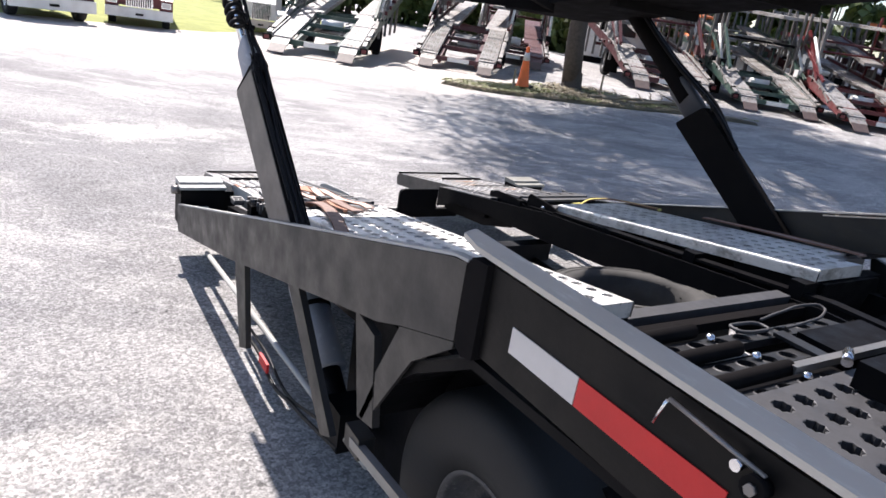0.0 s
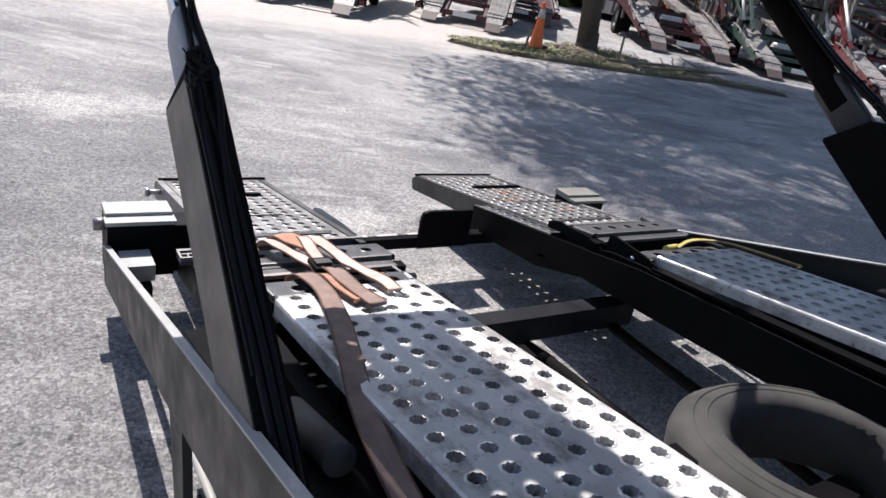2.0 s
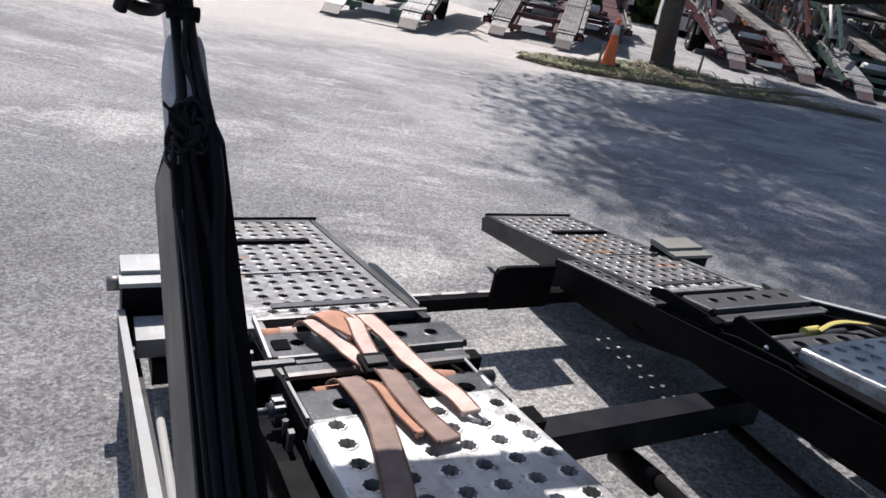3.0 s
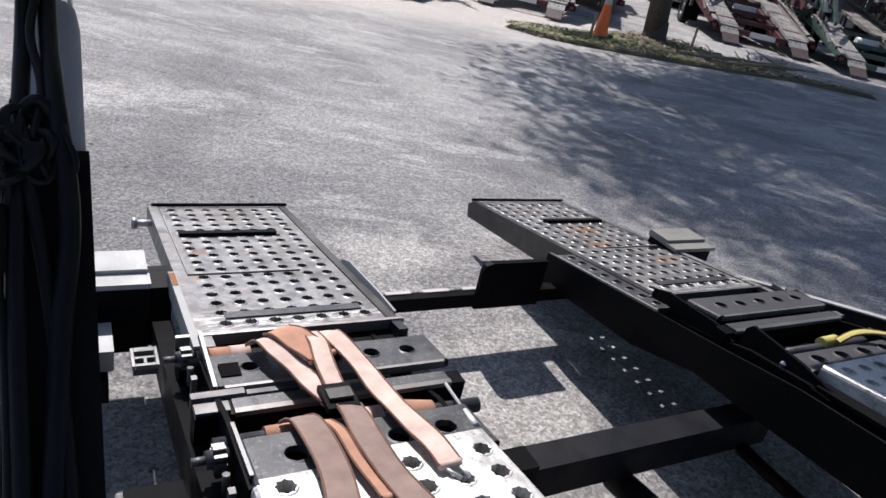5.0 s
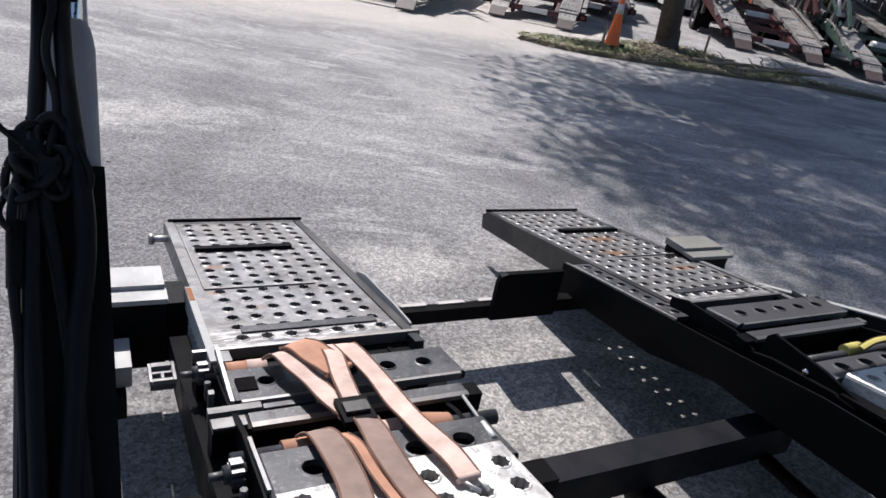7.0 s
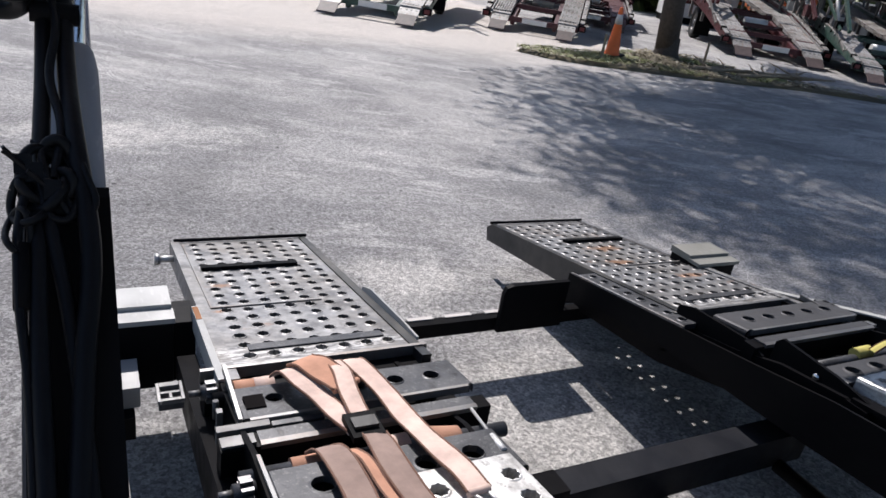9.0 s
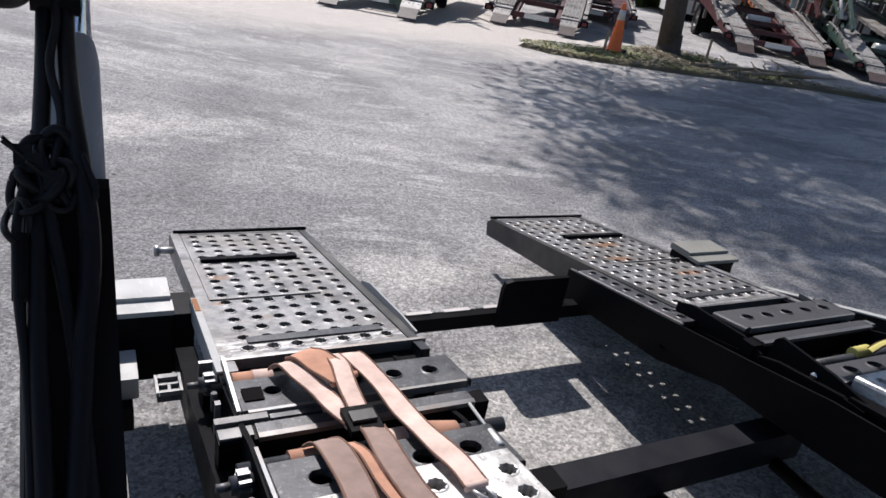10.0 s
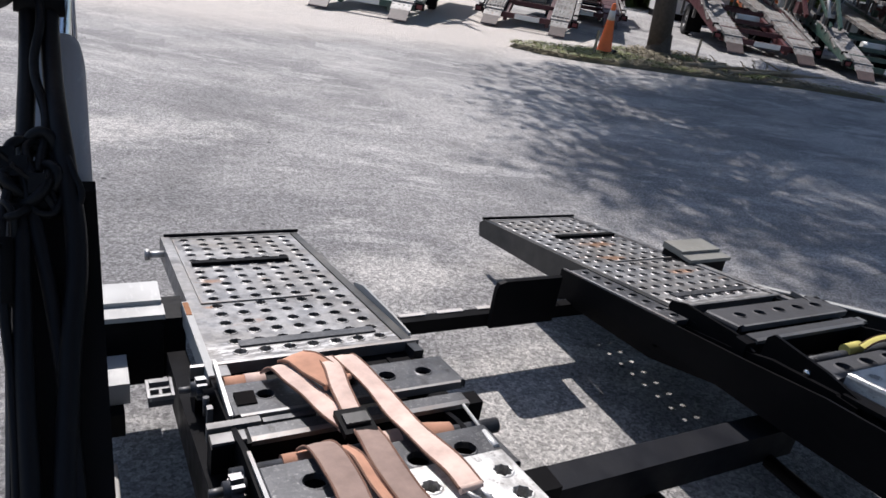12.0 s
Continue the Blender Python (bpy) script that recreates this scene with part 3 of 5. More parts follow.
        part("bay_cheek", prism(bmesh.new(), pts, x0 * s, x1 * s), BLACK, trailer, bevel=0.002)
    part("cheek_strip", prism(bmesh.new(), [(3.88, 0.566), (4.04, 0.542), (4.04, 0.550), (3.88, 0.574)], 1.004 * s, 1.011 * s), worn, trailer)
    if s < 0:
        part("bay_rod", tube(bmesh.new(), (-0.509, 4.133, 0.500), (-0.552, 3.965, 0.553), 0.004, 8), LIGHTGREY, trailer, "pale thin rod")
        part("bay_rod_clip", tube(bmesh.new(), (-0.552, 3.965, 0.553), (-0.560, 3.905, 0.566), 0.008, 8), ALU, trailer, "bright clip")
    bolt_x = 0.552 if s < 0 else 0.468
    for y, z in ((3.95, 0.47), (4.14, 0.44), (4.40, 0.38)):
        part("bolt", tube(bmesh.new(), ((bolt_x - 0.008) * s, y, z), (bolt_x * s, y, z), 0.011, 6), WORN, trailer)
    # ratchet brackets outboard
    for y, z in ((4.375, 0.455), (3.985, 0.52)):
        rt = part("ratchet", tube(bmesh.new(), (1.022 * s, y, z), (1.062 * s, y, z), 0.017, 14), TREAD, trailer, "dark worn steel ratchet")
        for q in range(8):
            c, n = math.cos(q * math.pi / 4), math.sin(q * math.pi / 4)
            tooth = beam(bmesh.new(), (1.028 * s, y + c * 0.021, z + n * 0.021), (1.050 * s, y + c * 0.021, z + n * 0.021), 0.008, 0.008)
            part("ratchet_tooth", tooth, DARKPLATE, rt)
        part("ratchet_pin", tube(bmesh.new(), (1.062 * s, y, z), (1.086 * s, y, z), 0.008, 10), GALV, rt)
        part("pawl", box(bmesh.new(), 1.03 * s, 1.042 * s, y - 0.105, y - 0.090, z - 0.03, z + 0.02), GALV, trailer, bevel=0.003)
        part("pawl_spring", tube(bmesh.new(), (1.037 * s, y - 0.06, z - 0.03), (1.037 * s, y - 0.055, z + 0.015), 0.007, 8), TREAD, trailer)
    # small galvanised bracket with slots on the outside
    br = part("corner_bracket", box(bmesh.new(), 1.100 * s, 1.150 * s, 4.337, 4.400, 0.450, 0.466), TREAD, trailer, "galvanised slotted bracket", bevel=0.003)
    for x0, x1, y0, y1 in ((1.098, 1.104, 4.335, 4.402), (1.146, 1.152, 4.335, 4.402), (1.105, 1.145, 4.335, 4.343), (1.105, 1.145, 4.388, 4.402), (1.105, 1.145, 4.362, 4.368), (1.122, 1.128, 4.3445, 4.361)):
        part("bracket_rib", box(bmesh.new(), x0 * s, x1 * s, y0, y1, 0.4662, 0.477), GALV, br, bevel=0.0015)


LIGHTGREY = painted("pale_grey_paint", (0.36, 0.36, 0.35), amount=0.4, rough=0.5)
FENDER = painted("black_fender_paint", (0.006, 0.0055, 0.0055), amount=0.03, rough=0.45)
FENDER.node_tree.nodes["Principled BSDF"].inputs["Specular IOR Level"].default_value = 0.15
OLIVE = painted("olive_grey_paint", (0.22, 0.215, 0.19), amount=0.3, rough=0.55)
# lightened to make up for sky light the upper sheets block
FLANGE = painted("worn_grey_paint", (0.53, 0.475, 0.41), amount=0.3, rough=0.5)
POST = painted("post_black_paint", (0.0105, 0.0095, 0.0098), amount=0.01, rough=0.75, wear=(0.014, 0.0135, 0.013))
POST.node_tree.nodes["Principled BSDF"].inputs["Specular IOR Level"].default_value = 0.02
POSTSIDE = painted("brown_grey_paint", (0.115, 0.10, 0.088), amount=0.3, rough=0.55)
WORN = metal("worn_steel", (0.24, 0.24, 0.24), 0.42, (0.22, 0.12, 0.06), 0.5, 0.55)
GALV = metal("dull_galvanised", (0.17, 0.17, 0.17), 0.5, (0.08, 0.06, 0.05), 0.6, 0.5)
k = Mat("dark_tread")
col = k.mix(k.ramp(k.noise(7, 6, 0.7), (0.42, 0.0), (0.66, 0.8)), (0.040, 0.041, 0.046), (0.095, 0.095, 0.10))
col = k.mix(k.ramp(k.noise(90, 5, 0.8, offset=3), (0.56, 0.0), (0.66, 0.7)), col, (0.23, 0.225, 0.22))
col = k.mix(k.ramp(k.noise(38, 5, 0.75, (1, 0.4, 1), offset=9), (0.57, 0.0), (0.66, 0.8)), col, (0.016, 0.014, 0.014))
k.bump(k.noise(60, 5, 0.7), 0.25, 0.003)
TREAD = k.set(col, k.ramp(k.noise(16, 5, 0.6, offset=7), (0.3, 0.34), (0.75, 0.62)), 0.25)
RAMPSIDE = painted("ramp_black", (0.02, 0.02, 0.021), amount=0.25, rough=0.4)
# ramp sheet: grey paint worn to metal, with orange rust blooms
k = Mat("rusty_ramp_sheet")
base = k.mix(k.ramp(k.noise(30, 5, 0.7), (0.35, 0.0), (0.7, 1.0)), (0.17, 0.17, 0.176), (0.31, 0.307, 0.305))
base = k.mix(k.ramp(k.noise(3.0, 6, 0.6, offset=1), (0.42, 0.0), (0.62, 0.6)), base, (0.135, 0.118, 0.098))
base = k.mix(k.ramp(k.noise(11, 7, 0.75, offset=19), (0.50, 0.0), (0.62, 0.7)), base, (0.075, 0.074, 0.076))
base = k.mix(k.ramp(k.noise(5.5, 5, 0.75, offset=11), (0.62, 0.0), (0.70, 0.45)), base, (0.26, 0.125, 0.055))
k.bump(k.noise(60, 4, 0.6), 0.2, 0.003)
for x, y, r in ((0.80, 5.22, 0.13), (0.72, 5.02, 0.10), (-0.90, 5.08, 0.06), (0.90, 4.80, 0.10), (-0.94, 4.85, 0.04)):
    sep = k.t.nodes.new("ShaderNodeSeparateXYZ")
    k.t.links.new(k.co.outputs["Object"], sep.inputs[0])
    dx, dy = arith("SUBTRACT", sep.outputs[0], x), arith("MULTIPLY", arith("SUBTRACT", sep.outputs[1], y), 2.2)
    away = arith("SQRT", arith("ADD", arith("MULTIPLY", dx, dx), arith("MULTIPLY", dy, dy)))
    edge = arith("SUBTRACT", arith("ADD", r * 0.8, arith("MULTIPLY", arith("SUBTRACT", k.noise(16, 6, 0.75, offset=x), 0.5), 2.2 * r)), away)
    base = k.mix(k.ramp(arith("MULTIPLY", edge, 1.0 / r), (0.0, 0.0), (0.5, 0.65)), base, (0.30, 0.14, 0.055))
sep = k.t.nodes.new("ShaderNodeSeparateXYZ")
k.t.links.new(k.co.outputs["Object"], sep.inputs[0])
foot = arith("SUBTRACT", 1.0, arith("MULTIPLY", arith("ABSOLUTE", arith("SUBTRACT", sep.outputs[1], 4.53)), 11.0))
scratch = arith("MULTIPLY", arith("MAXIMUM", foot, 0.0), k.ramp(k.noise(30, 6, 0.75, (0.5, 2.5, 1), offset=5), (0.48, 0.0), (0.6, 1.0)))
base = k.mix(scratch, base, (0.62, 0.61, 0.60))
RAMP = k.set(base, k.ramp(k.noise(14, 5, offset=3), (0.3, 0.32), (0.7, 0.62)), 0.45)
RUST = plain("rusty_tape_edge", (0.30, 0.12, 0.04), 0.8, 0.3)

for s in (-1, 1):
    side_rails(s)
    lift_post(s)
    ramp_side(s)
    hinge_bay(s)
    a, b = sorted((0.535 * s, 1.008 * s))
    c0, c1 = (-0.851, -0.566) if s < 0 else (0.535, 0.836)
    d0, d1 = (-1.008, -0.853) if s < 0 else (0.838, 1.008)
    y_end, px, nudge = (2.315, 0.0728, 0.0035) if s < 0 else (2.400, 0.0745, 0.01)
    plate = part("runway_plate", perforated(bmesh.new(), c0, c1, y_end, 3.885, zd, 4, 23 if s < 0 else 22, px, 0.0655, 0.0185, 0.0025, 0.02, 0.05, nudge), ALU, trailer, "bright galvanised perforated runway plate")
    part("outer_plate", perforated(bmesh.new(), d0, d1, 2.562, 3.845 if s < 0 else 3.885, zd, 2, 19 if s < 0 else 20, px, 0.0655, 0.0185, 0.0025, 0.02, 0.05, 0.0328 if s < 0 else 0.0), ALU, plate)
    part("notch_bar", box(bmesh.new(), 0.84 * s, 1.10 * s, 2.520, 2.553, zd(2.535) - 0.06, zd(2.535) - 0.012), DARKPLATE, plate, bevel=0.004)
    # frame rails under the runway
    if s < 0:
        top, low = [(-0.6, 0.70), (2.3, 0.70), (3.85, 0.50), (4.47, 0.37), (4.95, 0.30)], [(4.95, 0.215), (4.16, 0.25), (3.5, 0.42), (2.3, 0.54), (-0.6, 0.53)]
        rail = part("frame_rail", prism(bmesh.new(), top + low, -0.555, -0.615), BLACK, trailer, bevel=0.004)
    else:
        top = [(-0.6, 0.70), (2.3, 0.70), (3.85, 0.545), (4.10, 0.50), (4.36, 0.458), (4.95, 0.362)]
        low = [(4.95, 0.225), (4.884, 0.262), (4.68, 0.324), (4.40, 0.355), (4.20, 0.371), (4.02, 0.38), (3.88, 0.39), (3.5, 0.42), (2.3, 0.54), (-0.6, 0.53)]
        rail = part("frame_rail", prism(bmesh.new(), top + low, 0.402, 0.410), BLACK, trailer, bevel=0.002)
        core = [(-0.6, 0.68), (2.3, 0.68), (3.85, 0.51), (4.47, 0.39), (4.93, 0.31)] + [(y - 0.02, z + 0.01) for y, z in low]
        part("rail_core", prism(bmesh.new(), core, 0.4102, 0.466), BLACK, rail)
    part("frame_flange", prism(bmesh.new(), [(-0.6, 0.705), (2.3, 0.705), (3.85, 0.535), (3.85, 0.547), (2.3, 0.717), (-0.6, 0.717)], (0.575 if s < 0 else 0.47) * s, (0.63 if s < 0 else 0.52) * s), BLACK, rail)
    part("outer_frame_rail", prism(bmesh.new(), [(-0.6, 0.66), (2.3, 0.66), (3.85, 0.50), (4.47, 0.36), (4.75, 0.31), (4.75, 0.20), (4.45, 0.25), (3.5, 0.40), (2.3, 0.53), (-0.6, 0.54)], 1.02 * s, 1.07 * s), BLACK, trailer, bevel=0.004)
    for y in (2.40, 2.9, 3.4, 3.8):
        part("outrigger", box(bmesh.new(), 0.465 * s, 1.02 * s, y, y + 0.06, zd(y) - 0.14, zd(y) - 0.056), BLACK, trailer, bevel=0.004)
    # unseen pan added to stop sun spots falling through the runway holes
    part("shade_pan", prism(bmesh.new(), [(2.42, zd(2.42) - 0.165), (2.42, zd(2.42) - 0.150), (3.86, zd(3.86) - 0.150), (4.45, 0.355), (4.45, 0.34), (3.86, zd(3.86) - 0.165)], 0.460 * s, 1.018 * s), BLACK, trailer)
    part("sub_frame_tube", tube(bmesh.new(), (0.52 * s, 2.42, 0.18), (0.52 * s, 3.98, 0.20), 0.022, 12), BLACK, trailer)
    part("runway_end_support", prism(bmesh.new(), [(2.375, 0.745), (2.78, 0.685), (2.64, 0.45), (2.43, 0.45)], 0.56 * s, 0.95 * s), BLACK, trailer, bevel=0.004)
    # tail corner: box step, lamp block
    ix, bx, by = (1.072, 1.305, 0.0) if s < 0 else (1.01, 1.243, 0.06)
    tail = part("tail_box", box(bmesh.new(), ix * s, bx * s, 4.815 + by, 4.965 + by, 0.17, 0.385), BLACK, trailer, bevel=0.006)
    lid = LIGHTGREY if s < 0 else OLIVE
    words = "dusty pale grey lid" if s < 0 else "dull olive-grey lid"
    part("box_lid", box(bmesh.new(), (ix - 0.004) * s, (bx + 0.007) * s, 4.80 + by, 4.86 + by, 0.387, 0.402), lid, tail, words, bevel=0.004)
    part("box_lid", box(bmesh.new(), ix * s, bx * s, 4.862 + by, 4.975 + by, 0.387, 0.414), lid, tail, words, bevel=0.004)
    part("tail_web", box(bmesh.new(), (ix - 0.062) * s, (ix - 0.002) * s, 4.83, 4.955, 0.175, 0.37), BLACK, tail, bevel=0.004)
    part("lamp_block", box(bmesh.new(), 1.17 * s, 1.275 * s, 4.64, 4.775, 0.24, 0.302), LIGHTGREY, trailer, bevel=0.006)
    part("tail_arm", box(bmesh.new(), 1.185 * s, 1.235 * s, 4.60, 4.812, 0.17, 0.238), BLACK, trailer, bevel=0.005)
    bm = tube(bmesh.new(), ((bx - 0.005) * s, 4.865 + by, 0.372), ((bx + 0.04) * s, 4.865 + by, 0.372), 0.024, 12)
    part("side_marker", bm, WORN, tail, "scratched side marker lamp")

# air lines up the near face of the near post
D_UP, D_OUT = Vector((0, 0.80, 0.60)), Vector((0, -0.60, 0.80))


def on_post(s, along, out, x):
    """A place on the near face of a post: metres along it from the sleeve's top, out of the face, and across."""
    x -= 0.016 if s < 0 else 0.0
    return Vector((x * s, 3.655, 1.205)) + D_UP * along + D_OUT * out


def line(name, s, pts, r, label=""):
    return hose(name, [on_post(s, *p) for p in pts], r, HOSE, trailer, label)


line("air_hose", -1, [(-0.78, 0.008, 1.284), (-0.55, 0.008, 1.286), (-0.35, 0.009, 1.290), (-0.15, 0.010, 1.280), (-0.06, 0.016, 1.272), (0.0, 0.026, 1.276), (0.06, 0.024, 1.281), (0.12, 0.014, 1.284), (0.25, 0.012, 1.285), (0.33, 0.02, 1.287), (0.45, 0.02, 1.30), (0.8, 0.02, 1.30)], 0.0078, "black rubber air hose")
line("air_hose", -1, [(-0.78, 0.007, 1.297), (-0.6, 0.007, 1.300), (-0.3, 0.008, 1.304), (-0.05, 0.018, 1.308), (0.05, 0.02, 1.304), (0.14, 0.012, 1.302), (0.24, 0.012, 1.302), (0.32, 0.018, 1.304), (0.45, 0.02, 1.318), (0.8, 0.02, 1.32)], 0.0068, "black rubber air hose")
line("air_hose", -1, [(-0.78, 0.006, 1.270), (-0.5, 0.006, 1.272), (-0.25, 0.007, 1.278), (-0.1, 0.010, 1.290), (-0.03, 0.022, 1.300)], 0.0055, "thin black air hose")
line("cable", -1, [(-0.03, 0.022, 1.285), (0.0, 0.032, 1.300), (0.03, 0.026, 1.298), (0.02, 0.022, 1.286), (-0.02, 0.024, 1.280), (-0.035, 0.024, 1.292), (0.0, 0.03, 1.306)], 0.0030)
line("cable", -1, [(0.02, 0.024, 1.305), (-0.03, 0.028, 1.318), (-0.09, 0.022, 1.320), (-0.16, 0.014, 1.315), (-0.3, 0.008, 1.312), (-0.6, 0.007, 1.309)], 0.0035)
line("cable", -1, [(0.27, 0.026, 1.29), (0.22, 0.024, 1.296), (0.17, 0.022, 1.291), (0.11, 0.022, 1.297), (0.05, 0.026, 1.289), (0.0, 0.028, 1.296)], 0.0038)
line("cable", -1, [(0.03, 0.028, 1.280), (0.0, 0.032, 1.272), (-0.025, 0.026, 1.268), (-0.03, 0.022, 1.276), (-0.01, 0.026, 1.29)], 0.0028)
connector = tube(bmesh.new(), on_post(-1, -0.055, 0.024, 1.318), on_post(-1, -0.105, 0.018, 1.318), 0.006, 10)
part("cable_connector", connector, BLACK, trailer, "dark plug connector on the cable")
loop = [on_post(-1, 0.215 + math.sin(n * 0.52) * 0.030, 0.035, 1.325 + math.cos(n * 0.52) * 0.026) for n in range(14)]
hose("cable_loop", loop, 0.0045, HOSE, trailer, "looped black cable")
line("air_hose", 1, [(-0.3, 0.014, 1.262), (0.0, 0.03, 1.262), (0.15, 0.012, 1.262), (0.32, -0.012, 1.262), (0.6, -0.026, 1.265), (0.95, -0.026, 1.265)], 0.0125, "black rubber air hose")
line("air_hose", 1, [(-0.2, 0.014, 1.285), (0.02, 0.035, 1.29), (0.18, 0.012, 1.288), (0.34, -0.012, 1.29), (0.6, -0.026, 1.29), (0.95, -0.026, 1.29)], 0.0125, "black rubber air hose")
line("cable", 1, [(-0.04, 0.02, 1.245), (-0.02, 0.05, 1.215), (0.04, 0.06, 1.205), (0.06, 0.03, 1.235)], 0.007)
# tied bundle of spare cable at the head of the sleeve
for q, (al, xx, ra, rx) in enumerate(((0.002, 1.303, 0.028, 0.015), (-0.020, 1.313, 0.020, 0.012), (0.014, 1.294, 0.022, 0.013), (-0.045, 1.320, 0.018, 0.008), (-0.004, 1.300, 0.014, 0.018))):
    ring_pts = []
    for n in range(15):
        an = n * 0.4488 + q
        ring_pts.append(on_post(-1, al + math.cos(an) * ra, 0.026 + 0.006 * math.sin(an * 2 + q), xx + math.sin(an) * rx))
    hose("cable", ring_pts, (0.0042, 0.0032, 0.0046, 0.0026, 0.0042)[q], HOSE, trailer)
for al, xx, tip in ((0.004, 1.308, 0.020), (-0.012, 1.296, 0.016), (0.012, 1.316, 0.012)):
    p0 = on_post(-1, al, 0.030, xx)
    p1 = on_post(-1, al + tip * 0.6, 0.044, xx + tip)
    part("cable_tie", beam(bmesh.new(), p0, p1, 0.005, 0.0025), HOSE, trailer, "black plastic cable tie")
    part("tie_head", beam(bmesh.new(), on_post(-1, al - 0.007, 0.028, xx), on_post(-1, al + 0.007, 0.034, xx), 0.012, 0.009), HOSE, trailer)
coil = []
for n in range(100):
    a = n * 0.62
    coil.append(on_post(-1, 0.172 + n * 0.0042, 0.025 + math.sin(a) * 0.025, 1.342 + math.cos(a) * 0.025))
hose("coiled_line", coil, 0.0085, HOSE, trailer, "coiled black air line")
for s in (-1, 1):
    for along in (-0.02, 0.035, 0.19):
        bm = tube(bmesh.new(), on_post(s, along, 0.014, 1.272), on_post(s, along, 0.016, 1.312), 0.010, 12)
        part("hose_clamp", bm, BLACK, trailer, "black hose clamp")
    if s < 0:
        continue
    bm = tube(bmesh.new(), on_post(s, -0.01, 0.03, 1.308), on_post(s, 0.03, 0.035, 1.304), 0.007, 8)
    part("elbow_fitting", bm, TREAD, trailer, "small brass elbow fitting")

# ram barrel below the near rail
for s in (-1, 1):
    barrel = part("ram_barrel", tube(bmesh.new(), (1.19 * s, 2.95, 0.325), (1.19 * s, 3.22, 0.52), 0.062, 24), CYL, trailer, "grey-blue painted ram barrel")
    part("barrel_band", tube(bmesh.new(), (1.19 * s, 3.13, 0.459), (1.19 * s, 3.143, 0.469), 0.064, 24), BLACK, barrel)
    part("barrel_foot", tube(bmesh.new(), (1.19 * s, 2.80, 0.215), (1.19 * s, 2.95, 0.325), 0.04, 16), BLACK, barrel)
    # added black sheet darkens the space behind the barrel
    part("dark_well_sheet", box(bmesh.new(), 1.09 * s, 1.10 * s, 2.46, 2.98, 0.10, 0.60), BLACK, trailer)
    # added black sheet stands in for the dark gap inside the rail
    part("dark_gap_sheet", prism(bmesh.new(), [(2.5, 0.77), (2.5, 0.78), (3.62, 0.465), (3.62, 0.455)], 1.075 * s, 1.28 * s), BLACK, trailer)
    part("air_tank", tube(bmesh.new(), (1.115 * s, 3.18, 0.625), (1.115 * s, 3.42, 0.555), 0.034, 20), TANK, trailer, "dusty grey air tank", bevel=0.008)
    part("ram_anchor", box(bmesh.new(), 1.13 * s, 1.25 * s, 2.70, 2.82, 0.18, 0.32), BLACK, trailer, bevel=0.006)

# lines hanging along the lower side
hose("brake_line", [(-1.245, 3.75, 0.07), (-1.25, 3.5, 0.10), (-1.255, 3.3, 0.075), (-1.25, 3.1, 0.11), (-1.25, 2.9, 0.15), (-1.25, 2.7, 0.2)], 0.007, HOSE, trailer)
hose("brake_line", [(-1.225, 3.7, 0.10), (-1.24, 3.42, 0.13), (-1.24, 3.2, 0.10), (-1.235, 2.95, 0.16), (-1.235, 2.75, 0.24)], 0.006, HOSE, trailer)
part("side_reflector", box(bmesh.new(), -1.252, -1.262, 3.36, 3.46, 0.085, 0.125), RED_TAPE, trailer, "red side reflector", bevel=0.002)
# pale bar stands in for the sunlit top edge of the bracket
part("fender_brace", beam(bmesh.new(), (-1.292, 2.52, 0.365), (-1.292, 2.16, 0.40), 0.022, 0.03), WORN, trailer, "fender brace, pale for its sunlit top edge", bevel=0.003)
part("brace_bracket", box(bmesh.new(), -1.30, -1.25, 2.47, 2.56, 0.335, 0.40), RAIL, trailer, bevel=0.004)

# reflective tape on the near fender rail
part("white_tape", box(bmesh.new(), -1.3055, -1.3075, 1.772, 1.947, 0.955, 1.005), WHITE_TAPE, trailer, "white reflective tape")
part("red_tape", box(bmesh.new(), -1.3055, -1.3075, 1.492, 1.77, 0.955, 1.005), RED_TAPE, trailer, "red reflective tape")
# latch on the fender rail
latch = part("latch_rod", tube(bmesh.new(), (-1.318, 1.60, 1.075), (-1.318, 1.45, 1.062), 0.0035, 10), WORN, trailer, "bright latch rod")
part("latch_knuckle", tube(bmesh.new(), (-1.312, 1.455, 1.045), (-1.330, 1.455, 1.045), 0.017, 14), BLACK, latch)
part("latch_nut", tube(bmesh.new(), (-1.330, 1.455, 1.045), (-1.336, 1.455, 1.045), 0.008, 6), WORN, latch)
part("latch_eye", tube(bmesh.new(), (-1.312, 1.485, 1.055), (-1.326, 1.485, 1.055), 0.008, 8), CHROME, latch)
part("latch_pin", tube(bmesh.new(), (-1.325, 1.598, 1.075), (-1.318, 1.615, 1.03), 0.0025, 8), CHROME, latch)

# cross members of the well
cross = part("cross_beam", box(bmesh.new(), -0.52, 0.63, 3.985, 4.068, 0.195, 0.30), CROSS, trailer, bevel=0.012)
bm = tube(bmesh.new(), (0.08, 3.86, 0.18), (0.10, 3.30, 0.20), 0.025, 16)
part("slide_cylinder", tube(bm, (0.07, 4.03, 0.15), (0.08, 3.86, 0.165), 0.04, 16), BLACK, trailer)
part("slide_rod", tube(bmesh.new(), (0.085, 3.84, 0.178), (0.095, 3.60, 0.188), 0.014, 12), CHROME, trailer)
bar = part("tail_crossbar", box(bmesh.new(), -0.55, 0.55, 4.912, 4.955, 0.160, 0.215), BLACK, trailer, bevel=0.006)
for x0, x1 in ((-0.36, -0.27), (-0.21, -0.11), (-0.04, 0.06)):
    part("reflector_strip", box(bmesh.new(), x0 + 0.085, x1 + 0.095, 4.945, 4.964, 0.216, 0.219), WHITE_TAPE, bar)
